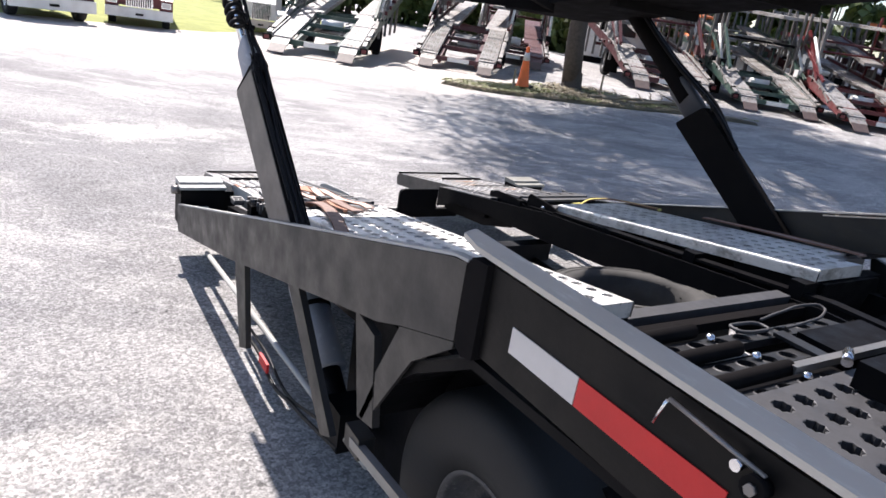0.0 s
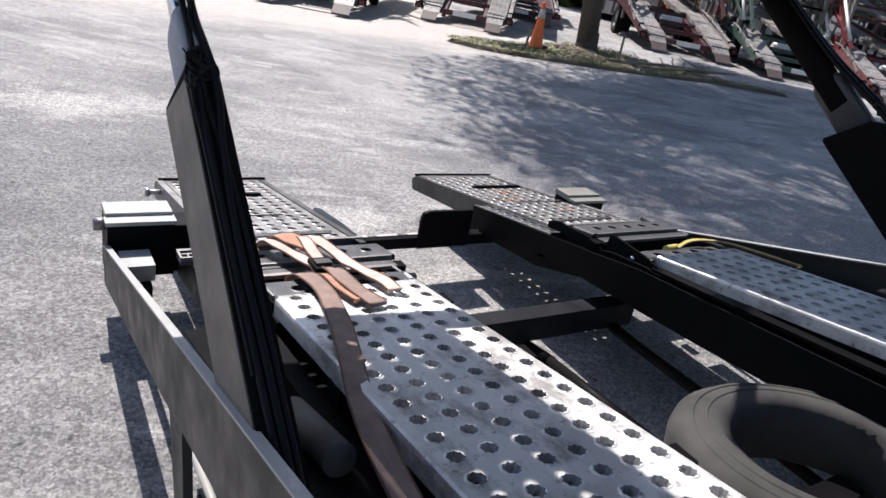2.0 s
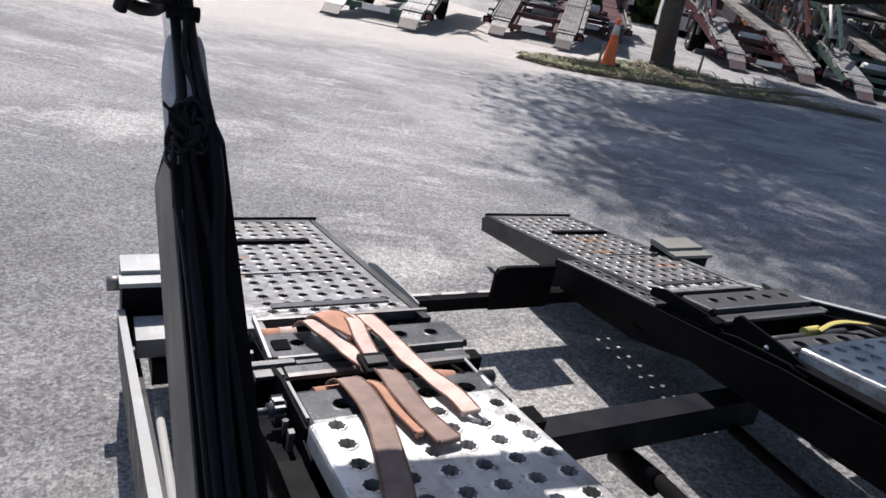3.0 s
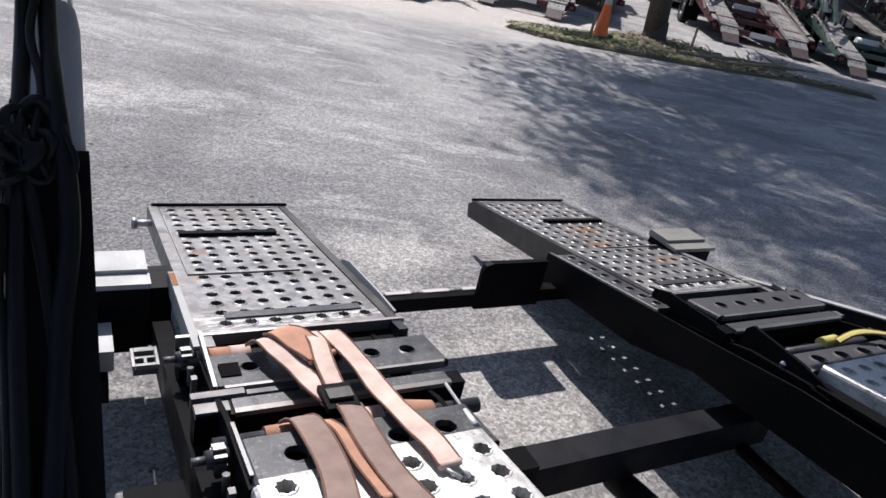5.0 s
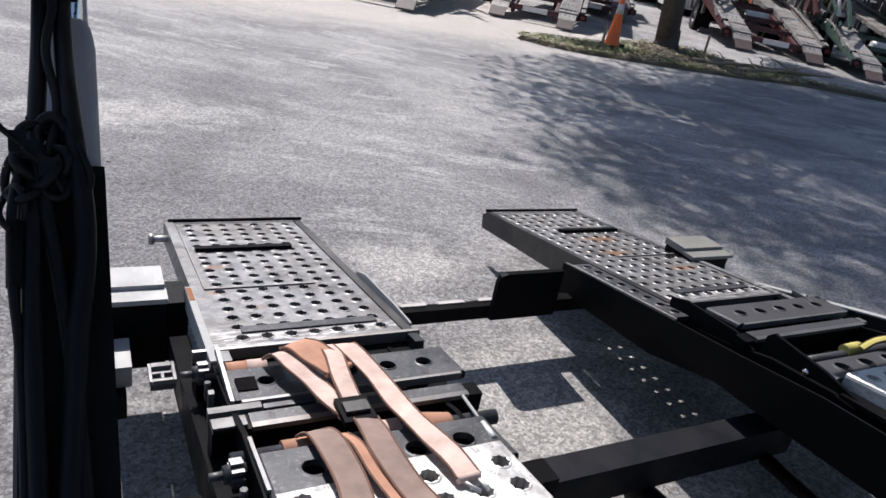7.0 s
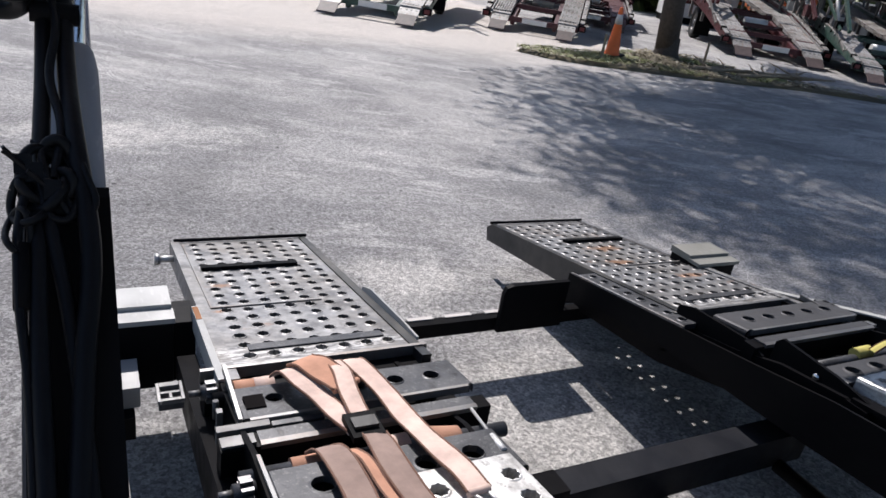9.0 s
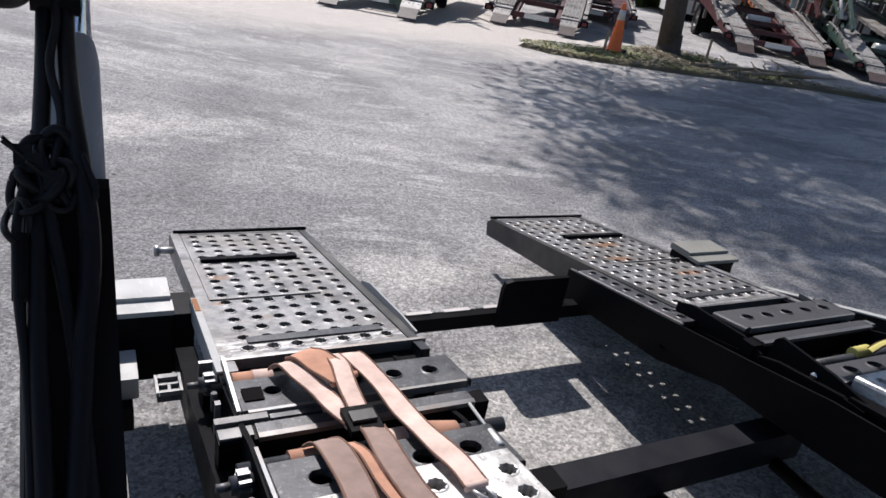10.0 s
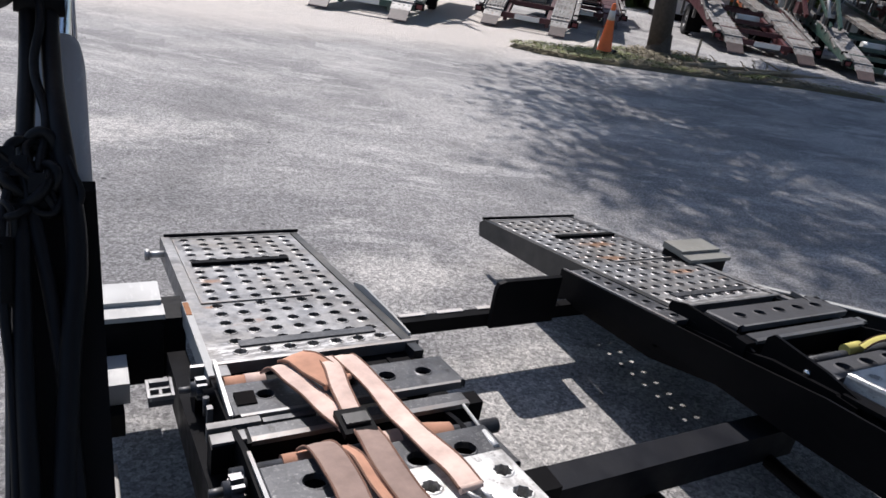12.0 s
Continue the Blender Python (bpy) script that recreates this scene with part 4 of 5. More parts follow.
bm = bmesh.new()
ring = [(0.062, 0.175), (0.350, 0.175), (0.350, 0.368), (0.100, 0.368), (0.072, 0.360), (0.062, 0.338)]
fa = [bm.verts.new((x, 4.872, z)) for x, z in ring]
fb = [bm.verts.new((x, 4.892, z)) for x, z in ring]
bm.faces.new(fa)
bm.faces.new(fb[::-1])
for q in range(6):
    bm.faces.new((fa[q], fb[q], fb[(q + 1) % 6], fa[(q + 1) % 6]))
part("tail_plate", bm, BLACK, trailer)

# forward deck by the wheels
part("deck_channel", box(bmesh.new(), -0.555, 0.40, 2.405, 2.462, 0.645, 0.70), DARKTREAD, trailer, bevel=0.006)
part("deck_bar", box(bmesh.new(), -0.555, 0.38, 2.330, 2.372, 0.655, 0.690), POST, trailer, bevel=0.004)
for n, y in enumerate((2.270, 2.145, 2.015)):
    part("deck_roller", tube(bmesh.new(), (-0.98, y, 0.705), (-0.31 + 0.055 * n, y + 0.01, 0.705), 0.024, 16), POST, trailer)
    hole_strip("deck_slat", -0.98, -0.02 if n else 0.36, y - 0.092, y - 0.022, 0.695, 9 if n else 12, 0.026, SLAT, trailer)
    part("roller_bolt", lathe(bmesh.new(), [(0.0, 0.014), (0.009, 0.013), (0.014, 0.006), (0.016, 0.0)], pose(-0.285 + 0.05 * n, y - 0.04, 0.702, 0, 0, 0), 12), CHROME, trailer, "bright domed bolt")
part("deck_plate", perforated(bmesh.new(), -1.0, 0.10, 1.20, 1.945, lambda y: 0.715, 11, 8, 0.095, 0.088, 0.029, 0.0004, 0.03, 0.04), DARKTREAD, trailer, "dark perforated deck plate")
part("deck_lip", box(bmesh.new(), -0.215, 0.46, 1.995, 2.022, 0.70, 0.724), GALV, trailer, "worn pale deck lip", bevel=0.003)
part("deck_cross_strap", box(bmesh.new(), -0.03, 0.02, 2.03, 2.19, 0.700, 0.712), SLAT, trailer, bevel=0.003)
part("deck_box", box(bmesh.new(), 0.07, 0.45, 2.035, 2.17, 0.66, 0.712), BLACK, trailer, bevel=0.01)
part("deck_housing", box(bmesh.new(), -0.15, 0.45, 1.55, 1.88, 0.722, 0.80), BLACK, trailer, bevel=0.015)
ring = [(-0.114 + 0.066 * math.copysign(abs(math.cos(a)) ** 0.6, math.cos(a)), 2.222 + 0.028 * math.copysign(abs(math.sin(a)) ** 0.6, math.sin(a)) - 0.12 * 0.066 * math.cos(a), 0.722) for a in (n * math.pi / 10 for n in range(21))]
hose("lashing_ring", ring, 0.006, DARKTREAD, trailer, "worn oblong lashing ring")
hose("lashing_loop", [(-0.009, 2.256, 0.72), (0.12, 2.268, 0.73), (0.25, 2.262, 0.745), (0.30, 2.235, 0.745), (0.26, 2.205, 0.735), (0.15, 2.193, 0.725), (0.03, 2.189, 0.72)], 0.005, DARKTREAD, trailer, "bent steel loop")
part("deck_pin", tube(bmesh.new(), (-0.06, 1.945, 0.745), (0.02, 1.985, 0.745), 0.016, 16), CHROME, trailer, "bright pin")
part("well_panel", box(bmesh.new(), -0.47, 0.47, 1.2, 2.33, 0.50, 0.53), BLACK, trailer)

# upper runway over the far side, carried by the far post
pts = [(-0.6, 2.35), (4.80, 1.563), (4.80, 1.733), (-0.6, 2.52)]
upper = part("upper_runway", prism(bmesh.new(), pts, 0.58, 1.30), POST, trailer)
for y in (3.9, 3.2, 2.5, 1.8):
    zz = 1.61 + 0.1457 * (4.48 - y)
    part("upper_rib", box(bmesh.new(), 0.64, 1.28, y, y + 0.05, zz - 0.045, zz + 0.004), POST, upper)
part("upper_tail_bar", beam(bmesh.new(), (-0.05, 4.42, 1.585), (0.64, 4.42, 1.60), 0.05, 0.05), POST, upper)
part("upper_tail_tube", beam(bmesh.new(), (0.62, 4.40, 1.60), (-0.03, 4.05, 1.70), 0.04, 0.03), POST, upper)

# upper runway over the near side: a perforated sheet whose shade and light spots fall on the lower runway


def zu(y):
    return 1.72 + 0.1457 * (4.48 - y)


# unseen sheets are bright metal to bounce light onto the lower runway
near_upper = part("upper_runway", perforated(bmesh.new(), -1.02, -0.66, 1.30, 4.53, zu, 3, 50, 0.0675, 0.0615, 0.0125, 0.002, 0.006, 0.03), ALU, trailer, "galvanised perforated upper runway")
part("upper_outer_sheet", prism(bmesh.new(), [(1.30, zu(1.30) - 0.02), (4.53, zu(4.53) - 0.02), (4.53, zu(4.53)), (1.30, zu(1.30))], -1.292, -1.03), ALU, near_upper)
for x0, x1 in ((-1.315, -1.293), (-0.65, -0.635)):
    part("upper_side_beam", prism(bmesh.new(), [(-0.6, zu(-0.6) - 0.10), (4.53, zu(4.53) - 0.10), (4.53, zu(4.53) + 0.02), (-0.6, zu(-0.6) + 0.02)], x0, x1), POST, near_upper)
part("upper_front_sheet", prism(bmesh.new(), [(-0.6, zu(-0.6) - 0.03), (1.295, zu(1.295) - 0.03), (1.295, zu(1.295)), (-0.6, zu(-0.6))], -1.29, -0.66), ALU, near_upper)

part("upper_end_bar", beam(bmesh.new(), (-0.46, 4.49, 1.70), (-1.03, 4.60, 1.70), 0.11, 0.03), POST, near_upper)

# road wheels
for s in (-1, 1):
    prof = [(0.175, -0.085), (0.24, -0.115), (0.325, -0.11), (0.35, -0.095), (0.361, -0.07), (0.361, 0.07), (0.35, 0.095), (0.325, 0.11), (0.24, 0.115), (0.175, 0.085)]
    wheel = part("wheel_tyre", lathe(bmesh.new(), prof, pose(1.10 * s, 2.06, 0.362, 0, 90, 0), 56, True), RUBBER, trailer, "dusty black road tyre")
    rim = [(0.178, 0.088), (0.170, 0.092), (0.162, 0.07), (0.15, 0.0), (0.09, 0.0), (0.085, 0.06), (0.05, 0.075), (0.0, 0.075)]
    part("rim", lathe(bmesh.new(), rim, pose(1.10 * s, 2.06, 0.362, 0, 90 * s, 0), 40), TREAD, wheel, "grimy steel rim")
    part("axle", tube(bmesh.new(), (1.10 * s, 2.06, 0.362), (0.0, 2.06, 0.362), 0.06, 16), BLACK, trailer)

# ---- spare wheel in the well ----
spare = thing("spare_tyre", "dusty black spare tyre lying flat between the runways", "tyre", at=(0.13, 2.89, 0.435))
spare.scale = (1.06, 1.06, 1.0)
tilt = pose(0, 0, 0, -8.4, 0, 0)
prof = [(0.225, -0.085), (0.26, -0.105), (0.33, -0.10), (0.362, -0.075), (0.372, -0.04), (0.372, 0.04), (0.362, 0.075), (0.33, 0.10), (0.26, 0.105), (0.225, 0.085), (0.235, 0.0)]
part("tyre_casing", lathe(bmesh.new(), prof, tilt, 56, True), DUSTY, spare)
for h, r in ((0.107, 0.285), (0.1045, 0.318)):
    part("sidewall_ring", lathe(bmesh.new(), [(r - 0.004, h - 0.004), (r - 0.002, h), (r + 0.002, h), (r + 0.004, h - 0.004)], tilt, 56), DUSTY, spare)
part("valve", tube(bmesh.new(), tilt @ Vector((0.22, -0.06, 0.05)), tilt @ Vector((0.30, -0.085, 0.115)), 0.006, 8), HOSE, spare)
part("spare_cradle", box(bmesh.new(), -0.47, 0.47, 2.86, 2.94, 0.30, 0.35), BLACK, trailer, bevel=0.006)

# ---- straps on the bay and runway ----


def strap(label, pts, width, material, extra=None):
    o = thing("ratchet_strap", label, "strap", "ratchet straps", at=pts[0])
    base = Vector(pts[0])
    local = [Vector(p) - base for p in pts]
    w = part("webbing", ribbon(bmesh.new(), local, width), material, o)
    # dark lines on both edges stand in for the webbing's thickness shadow
    for e in (-1, 1):
        part("edge_shade", ribbon(bmesh.new(), local, 0.004, 0.0045, 0.0, e * (width / 2 - 0.001), 0.0004), STRAP_EDGE_SHADE, w)
    a, b = local[-2], local[-1]
    side = (b - a).cross(Vector((0, 0, 1))).normalized() * (width / 2 - 0.003)
    part("folded_end", tube(bmesh.new(), b - side, b + side, 0.007, 12), material, w)
    return o


A = strap("faded pale orange webbing strap lying across the hinge bay", [(-0.735, 4.36, 0.49), (-0.735, 4.31, 0.535), (-0.725, 4.25, 0.545), (-0.71, 4.16, 0.548), (-0.705, 4.07, 0.556), (-0.705, 4.00, 0.572), (-0.70, 3.92, 0.590), (-0.692, 3.85, 0.603), (-0.688, 3.79, 0.606)], 0.050, STRAP)
for q in (-0.016, 0.016):
    part("hook_wire", tube(bmesh.new(), (0.047 + q, -0.565, 0.112), (0.060 + q * 0.5, -0.605, 0.116), 0.004, 8), ALU, A, "bent wire hook")
B = strap("faded pale orange strap running under its black buckle", [(-0.895, 4.34, 0.50), (-0.885, 4.30, 0.537), (-0.87, 4.24, 0.545), (-0.85, 4.18, 0.547), (-0.835, 4.11, 0.556), (-0.815, 4.05, 0.560)], 0.046, STRAP)
part("buckle", box(bmesh.new(), 0.058, 0.124, -0.335, -0.262, 0.064, 0.078), BLACK, B, "black steel buckle", bevel=0.005)
part("buckle_bar", box(bmesh.new(), 0.066, 0.116, -0.315, -0.285, 0.079, 0.086), RAIL, B, bevel=0.002)
strap("orange strap end folded over the tread", [(-0.85, 4.335, 0.535), (-0.835, 4.30, 0.552), (-0.815, 4.25, 0.556), (-0.79, 4.19, 0.560)], 0.075, STRAP_ORANGE)
strap("narrow faded strap running down to the buckle", [(-0.785, 4.30, 0.545), (-0.785, 4.24, 0.562), (-0.795, 4.16, 0.566), (-0.80, 4.075, 0.569)], 0.042, STRAP)
# the brown of this strap and the runway-edge strap includes painted shade
strap("dusty webbing strap trailing from the buckle, its shade coloured brown", [(-0.79, 4.02, 0.566), (-0.80, 3.96, 0.592), (-0.805, 3.88, 0.606), (-0.80, 3.79, 0.613), (-0.785, 3.70, 0.623)], 0.052, STRAP_SHADED_DIRTY)
strap("twisted orange strap edge beside the brown strap", [(-0.845, 3.99, 0.560), (-0.845, 3.92, 0.598), (-0.84, 3.84, 0.603), (-0.83, 3.74, 0.616)], 0.022, STRAP_ORANGE)
strap("dusty strap hanging along the runway edge, its shade coloured brown", [(-0.890, 4.045, 0.525), (-0.885, 4.00, 0.565), (-0.885, 3.92, 0.592), (-0.890, 3.80, 0.608), (-0.93, 3.62, 0.630), (-0.98, 3.46, 0.655), (-1.03, 3.27, 0.655), (-1.065, 3.07, 0.665), (-1.09, 2.88, 0.685), (-1.10, 2.70, 0.70), (-1.10, 2.58, 0.715)], 0.055, STRAP_SHADED_DIRTY)
roll = thing("strap_roll", "faded orange webbing wound round the rear roller", "strap", "ratchet straps", at=(-0.95, 4.345, 0.455))
part("wound_webbing", tube(bmesh.new(), (-0.045, 0, 0.008), (0.0, 0, 0.008), 0.029, 18), STRAP_ORANGE, roll)
part("wound_end", tube(bmesh.new(), (0.0, 0, 0.012), (0.045, 0, 0.012), 0.027, 18), STRAP, roll, "pale worn webbing end")
roll2 = thing("strap_roll", "faded orange webbing wound round the front roller", "strap", "ratchet straps", at=(-0.73, 4.035, 0.50))
part("wound_webbing", tube(bmesh.new(), (-0.02, 0, 0), (0.025, 0, 0), 0.032, 18), STRAP, roll2)
part("wound_end", tube(bmesh.new(), (0.075, 0, 0), (0.145, 0, 0), 0.036, 18, 0.026), STRAP_ORANGE, roll2, "orange webbing end")
part("wound_tail", tube(bmesh.new(), (-0.215, 0, 0.0), (-0.10, 0, 0.0), 0.024, 18), STRAP_ORANGE, roll2)
YELLOW = plain("yellow_strap", (0.56, 0.49, 0.14), 0.85, 0.25)
F = strap("yellow webbing strap lying on the far tread", [(0.83, 4.02, 0.53), (0.87, 4.01, 0.560), (0.93, 3.99, 0.572), (0.985, 3.92, 0.588), (1.01, 3.80, 0.605), (1.02, 3.6, 0.632)], 0.026, YELLOW)
part("wound_end", tube(bmesh.new(), (-0.05, 0.02, -0.015), (0.02, 0.02, -0.012), 0.019, 16), YELLOW, F)
strap("dirty rolled strap lying along the far runway edge", [(1.02, 3.3, 0.685), (1.035, 3.0, 0.725), (1.03, 2.7, 0.765), (1.02, 2.5, 0.79)], 0.05, STRAP_SHADED_DIRTY)

# ================= the yard behind =================
GREEN = painted("dark_green_paint", (0.018, 0.055, 0.042), amount=0.2, rough=0.4)
RED = painted("red_paint", (0.115, 0.008, 0.011), amount=0.06, rough=0.4)
DARKRED = painted("dark_red_paint", (0.062, 0.006, 0.010), amount=0.06, rough=0.45)
ORANGE = painted("orange_paint", (0.75, 0.20, 0.05), amount=0.15, rough=0.45)
WHITE = painted("white_paint", (0.70, 0.69, 0.67), (0.4, 0.37, 0.33), 0.35, 0.4, wear=(0.45, 0.43, 0.40))
POLE = painted("grey_pole_paint", (0.13, 0.12, 0.115), amount=0.3, rough=0.5)
k = Mat("pale_ramp_metal")
col = k.mix(k.ramp(k.noise(2.6, 7, 0.7), (0.42, 0.0), (0.62, 0.75)), (0.34, 0.33, 0.32), (0.13, 0.115, 0.10))
col = k.mix(k.ramp(k.noise(9, 6, 0.7, (1, 0.35, 1), offset=4), (0.54, 0.0), (0.64, 0.7)), col, (0.20, 0.11, 0.07))
col = k.mix(k.ramp(k.noise(24, 4, 0.7, offset=8), (0.58, 0.0), (0.66, 0.8)), col, (0.06, 0.06, 0.06))
k.bump(k.noise(12, 5, 0.6), 0.3, 0.02)
holes = k.t.nodes.new("ShaderNodeTexVoronoi")
k.t.links.new(k.co.outputs["Object"], holes.inputs["Vector"])
holes.inputs["Scale"].default_value, holes.inputs["Randomness"].default_value = 9.0, 0.25
col = k.mix(k.ramp(holes.outputs["Distance"], (0.24, 0.85), (0.30, 0.0)), col, (0.03, 0.03, 0.032))
PALE = k.set(col, 0.55, 0.15)
GLASS = plain("dark_glass", (0.02, 0.025, 0.03), 0.08, 0.1)
GREYROOF = plain("grey_roof", (0.10, 0.11, 0.12), 0.8, 0.3, scale=2)
BARK = plain("bark", (0.085, 0.068, 0.055), 0.9, 0.5, scale=14)
WOOD = plain("bleached_wood", (0.30, 0.24, 0.17), 0.85, 0.4, scale=14)
FLAP = plain("brown_flap_steel", (0.10, 0.066, 0.060), 0.6, 0.5)
CONE = plain("cone_orange", (0.85, 0.16, 0.03), 0.5, 0.15)


def leaf_material(name, a, b):
    m = Mat(name)
    n = m.t.nodes.new("ShaderNodeNewGeometry")
    col = m.mix(n.outputs["Random Per Island"], a, b)
    col = m.mix(m.ramp(m.noise(0.7, 4), (0.35, 0.0), (0.7, 0.5)), col, tuple(c * 0.5 for c in a))
    m.b.inputs["Subsurface Weight"].default_value = 0.0
    return m.set(col, 0.55)


LEAF = leaf_material("leaf", (0.05, 0.10, 0.022), (0.11, 0.16, 0.035))
LEAF_FAR = leaf_material("far_leaf", (0.06, 0.105, 0.025), (0.17, 0.20, 0.06))
GRASS = leaf_material("grass_blade", (0.19, 0.22, 0.06), (0.31, 0.31, 0.11))
LITTER = leaf_material("leaf_litter", (0.20, 0.16, 0.09), (0.38, 0.32, 0.20))


def quads(name, centres, u, v, material, parent=None):
    """Many small leaf quads in one mesh."""
    n = len(centres)
    co = np.stack([centres - u - v, centres + u - v, centres + u + v, centres - u + v], axis=1).reshape(-1, 3)
    me = bpy.data.meshes.new(name)
    me.from_pydata(co.tolist(), [], np.arange(n * 4).reshape(-1, 4).tolist())
    me.materials.append(material)
    ob = new(name, me)
    ob.parent = parent
    return ob


def leaves(name, blobs, per, size, material, parent, seed):
    g = np.random.default_rng(seed)
    pts = []
    for c, r in blobs:
        d = g.normal(size=(per, 3))
        d /= np.linalg.norm(d, axis=1)[:, None]
        pts.append(np.array(c) + d * (r * g.random((per, 1)) ** 0.45) * np.array([1, 1, 0.75]))
    p = np.concatenate(pts)
    a = g.normal(size=p.shape)
    a /= np.linalg.norm(a, axis=1)[:, None]
    b = np.cross(a, g.normal(size=p.shape))
    b /= np.linalg.norm(b, axis=1)[:, None]
    s_ = size * (0.6 + 0.8 * g.random((len(p), 1)))
    return quads(name, p, a * s_, b * s_ * 0.6, material, parent)


def limb(bm, p0, p1, r0, r1, seg=10, wob=0.06):
    """A tapered, slightly crooked limb."""
    p0, p1 = Vector(p0), Vector(p1)
    n = 6
    rings = []
    for q in range(n + 1):
        t = q / n
        c = p0.lerp(p1, t)
        if 0 < q < n:
            c = c + Vector((random.uniform(-1, 1), random.uniform(-1, 1), 0)) * wob * (p1 - p0).length * 0.3
        m, _ = axis_pose(c, c + (p1 - p0))
        r = r0 + (r1 - r0) * t
        rings.append([bm.verts.new(m @ Vector((math.cos(2 * math.pi * i / seg) * r * random.uniform(0.93, 1.07), math.sin(2 * math.pi * i / seg) * r * random.uniform(0.93, 1.07), 0))) for i in range(seg)])
    for a, b in zip(rings, rings[1:]):
        for i in range(seg):
            f = bm.faces.new((a[i], a[(i + 1) % seg], b[(i + 1) % seg], b[i]))
            f.smooth = True
    bm.faces.new(rings[0][::-1])
    bm.faces.new(rings[-1])
    return bm


def tree(at, height, trunk_r, crown, lean, seed, clumps, per, leaf, material, label, fork=0.42, boughs=()):
    random.seed(seed)
    o = thing("tree", label, "tree", at=at)
    top = Vector((lean[0] * height, lean[1] * height, height * fork))
    bm = limb(bmesh.new(), (0, 0, -0.1), top, trunk_r, trunk_r * 0.72, 14, 0.02)
    lathe(bm, [(trunk_r * 1.35, -0.05), (trunk_r * 1.12, 0.12), (trunk_r * 0.99, 0.4)], pose(0, 0, 0), 14)
    blobs = []
    for q in range(clumps):
        a = q * 2.399963 + random.uniform(-0.4, 0.4)
        h = random.uniform(0.0, 1.0) ** 1.3
        rad = crown * math.sqrt(random.uniform(0.02, 1.0)) * (1.0 - 0.4 * abs(h - 0.4))
        c = top + Vector((math.cos(a) * rad, math.sin(a) * rad, (h - 0.12) * height * (1 - fork)))
        blobs.append((c, crown * random.uniform(0.09, 0.22)))
        if q % 3 == 0:
            limb(bm, top * random.uniform(0.75, 1.0), c, trunk_r * 0.34, 0.03, 7)
    for x, y, z, r in boughs:
        c = Vector((x, y, z))
        blobs.append((c, r))
        limb(bm, top, c, trunk_r * 0.3, 0.03, 7)
    part("trunk", bm, BARK, o)
    leaves("crown", blobs, per, leaf, material, o, seed)
    return o


# grass island round the tree
def island(name, pts, height, material, label):
    bm = bmesh.new()
    ring0 = [bm.verts.new((x, y, 0.002)) for x, y in pts]
    cx, cy = sum(p[0] for p in pts) / len(pts), sum(p[1] for p in pts) / len(pts)
    rings = [ring0]
    for f, h in ((0.975, 0.75), (0.9, 0.95), (0.7, 1.0), (0.4, 1.0)):
        rings.append([bm.verts.new((cx + (x - cx) * f + random.uniform(-0.05, 0.05), cy + (y - cy) * f + random.uniform(-0.05, 0.05), height * h * random.uniform(0.85, 1.1))) for x, y in pts])
    for a, b in zip(rings, rings[1:]):
        for i in range(len(pts)):
            f = bm.faces.new((a[i], a[(i + 1) % len(pts)], b[(i + 1) % len(pts)], b[i]))
            f.smooth = True
    bm.faces.new(rings[-1])
    return tagged(part(name, bm, material), label, "grass", kind="structure")


k = Mat("grassy_soil")
col = k.mix(k.ramp(k.noise(9, 6, 0.7), (0.35, 0.0), (0.65, 1.0)), (0.22, 0.24, 0.08), (0.30, 0.33, 0.10))
col = k.mix(k.ramp(k.noise(1.2, 5), (0.45, 0.0), (0.7, 0.8)), col, (0.38, 0.40, 0.13))
k.bump(k.noise(40, 4), 0.6, 0.02)
SOIL = k.set(col, 0.95)

k = Mat("verge_soil")
col = k.mix(k.ramp(k.noise(7, 6, 0.7), (0.35, 0.0), (0.65, 1.0)), (0.13, 0.10, 0.07), (0.19, 0.165, 0.085))
col = k.mix(k.ramp(k.noise(0.9, 5), (0.42, 0.0), (0.62, 0.85)), col, (0.10, 0.085, 0.06))
k.bump(k.noise(30, 5, 0.7), 0.8, 0.03)
VERGE = k.set(col, 0.95)

random.seed(5)
ISLAND = [(5.6, 13.75), (5.9, 13.2), (6.5, 12.85), (7.6, 12.55), (8.6, 12.3), (9.8, 12.15), (11.3, 12.0), (13.0, 11.2), (13.4, 11.5), (12.6, 12.4), (11.8, 13.1), (11.6, 14.2), (11.4, 15.4), (10.2, 15.6), (9.0, 14.9), (7.8, 14.3), (6.6, 14.3), (5.9, 14.1)]
island("grass_verge", ISLAND, 0.06, VERGE, "patchy grass verge with dry leaves round the tree")
island("lawn", [(-8, 18.6), (-2, 18.9), (0.9, 19.4), (2.3, 20.0), (5.6, 23.4), (11, 31), (10, 44), (-2, 42), (-11, 30)], 0.03, SOIL, "sunlit yellow-green lawn behind the parked trucks")


def inside(x, y, poly):
    r = False
    for (x0, y0), (x1, y1) in zip(poly, poly[1:] + poly[:1]):
        if (y0 > y) != (y1 > y) and x < (x1 - x0) * (y - y0) / (y1 - y0) + x0:
            r = not r
    return r


g = np.random.default_rng(3)
cand = np.stack([g.uniform(5, 13.5, 26000), g.uniform(11.1, 15.7, 26000)], axis=1)
cand = np.array([c for c in cand if inside(c[0], c[1], ISLAND)])
clump = np.array([noise.noise(Vector((c[0] * 0.9, c[1] * 0.9, 0))) for c in cand])
green = cand[clump > np.where(cand[:, 0] < 8.6, -0.3, np.where(cand[:, 0] < 9.8, 0.02, 0.22))]
n = len(green)
ang = g.uniform(0, 6.283, n)
h = g.uniform(0.010, 0.026, n)
u = np.stack([np.cos(ang), np.sin(ang), np.zeros(n)], 1) * 0.010
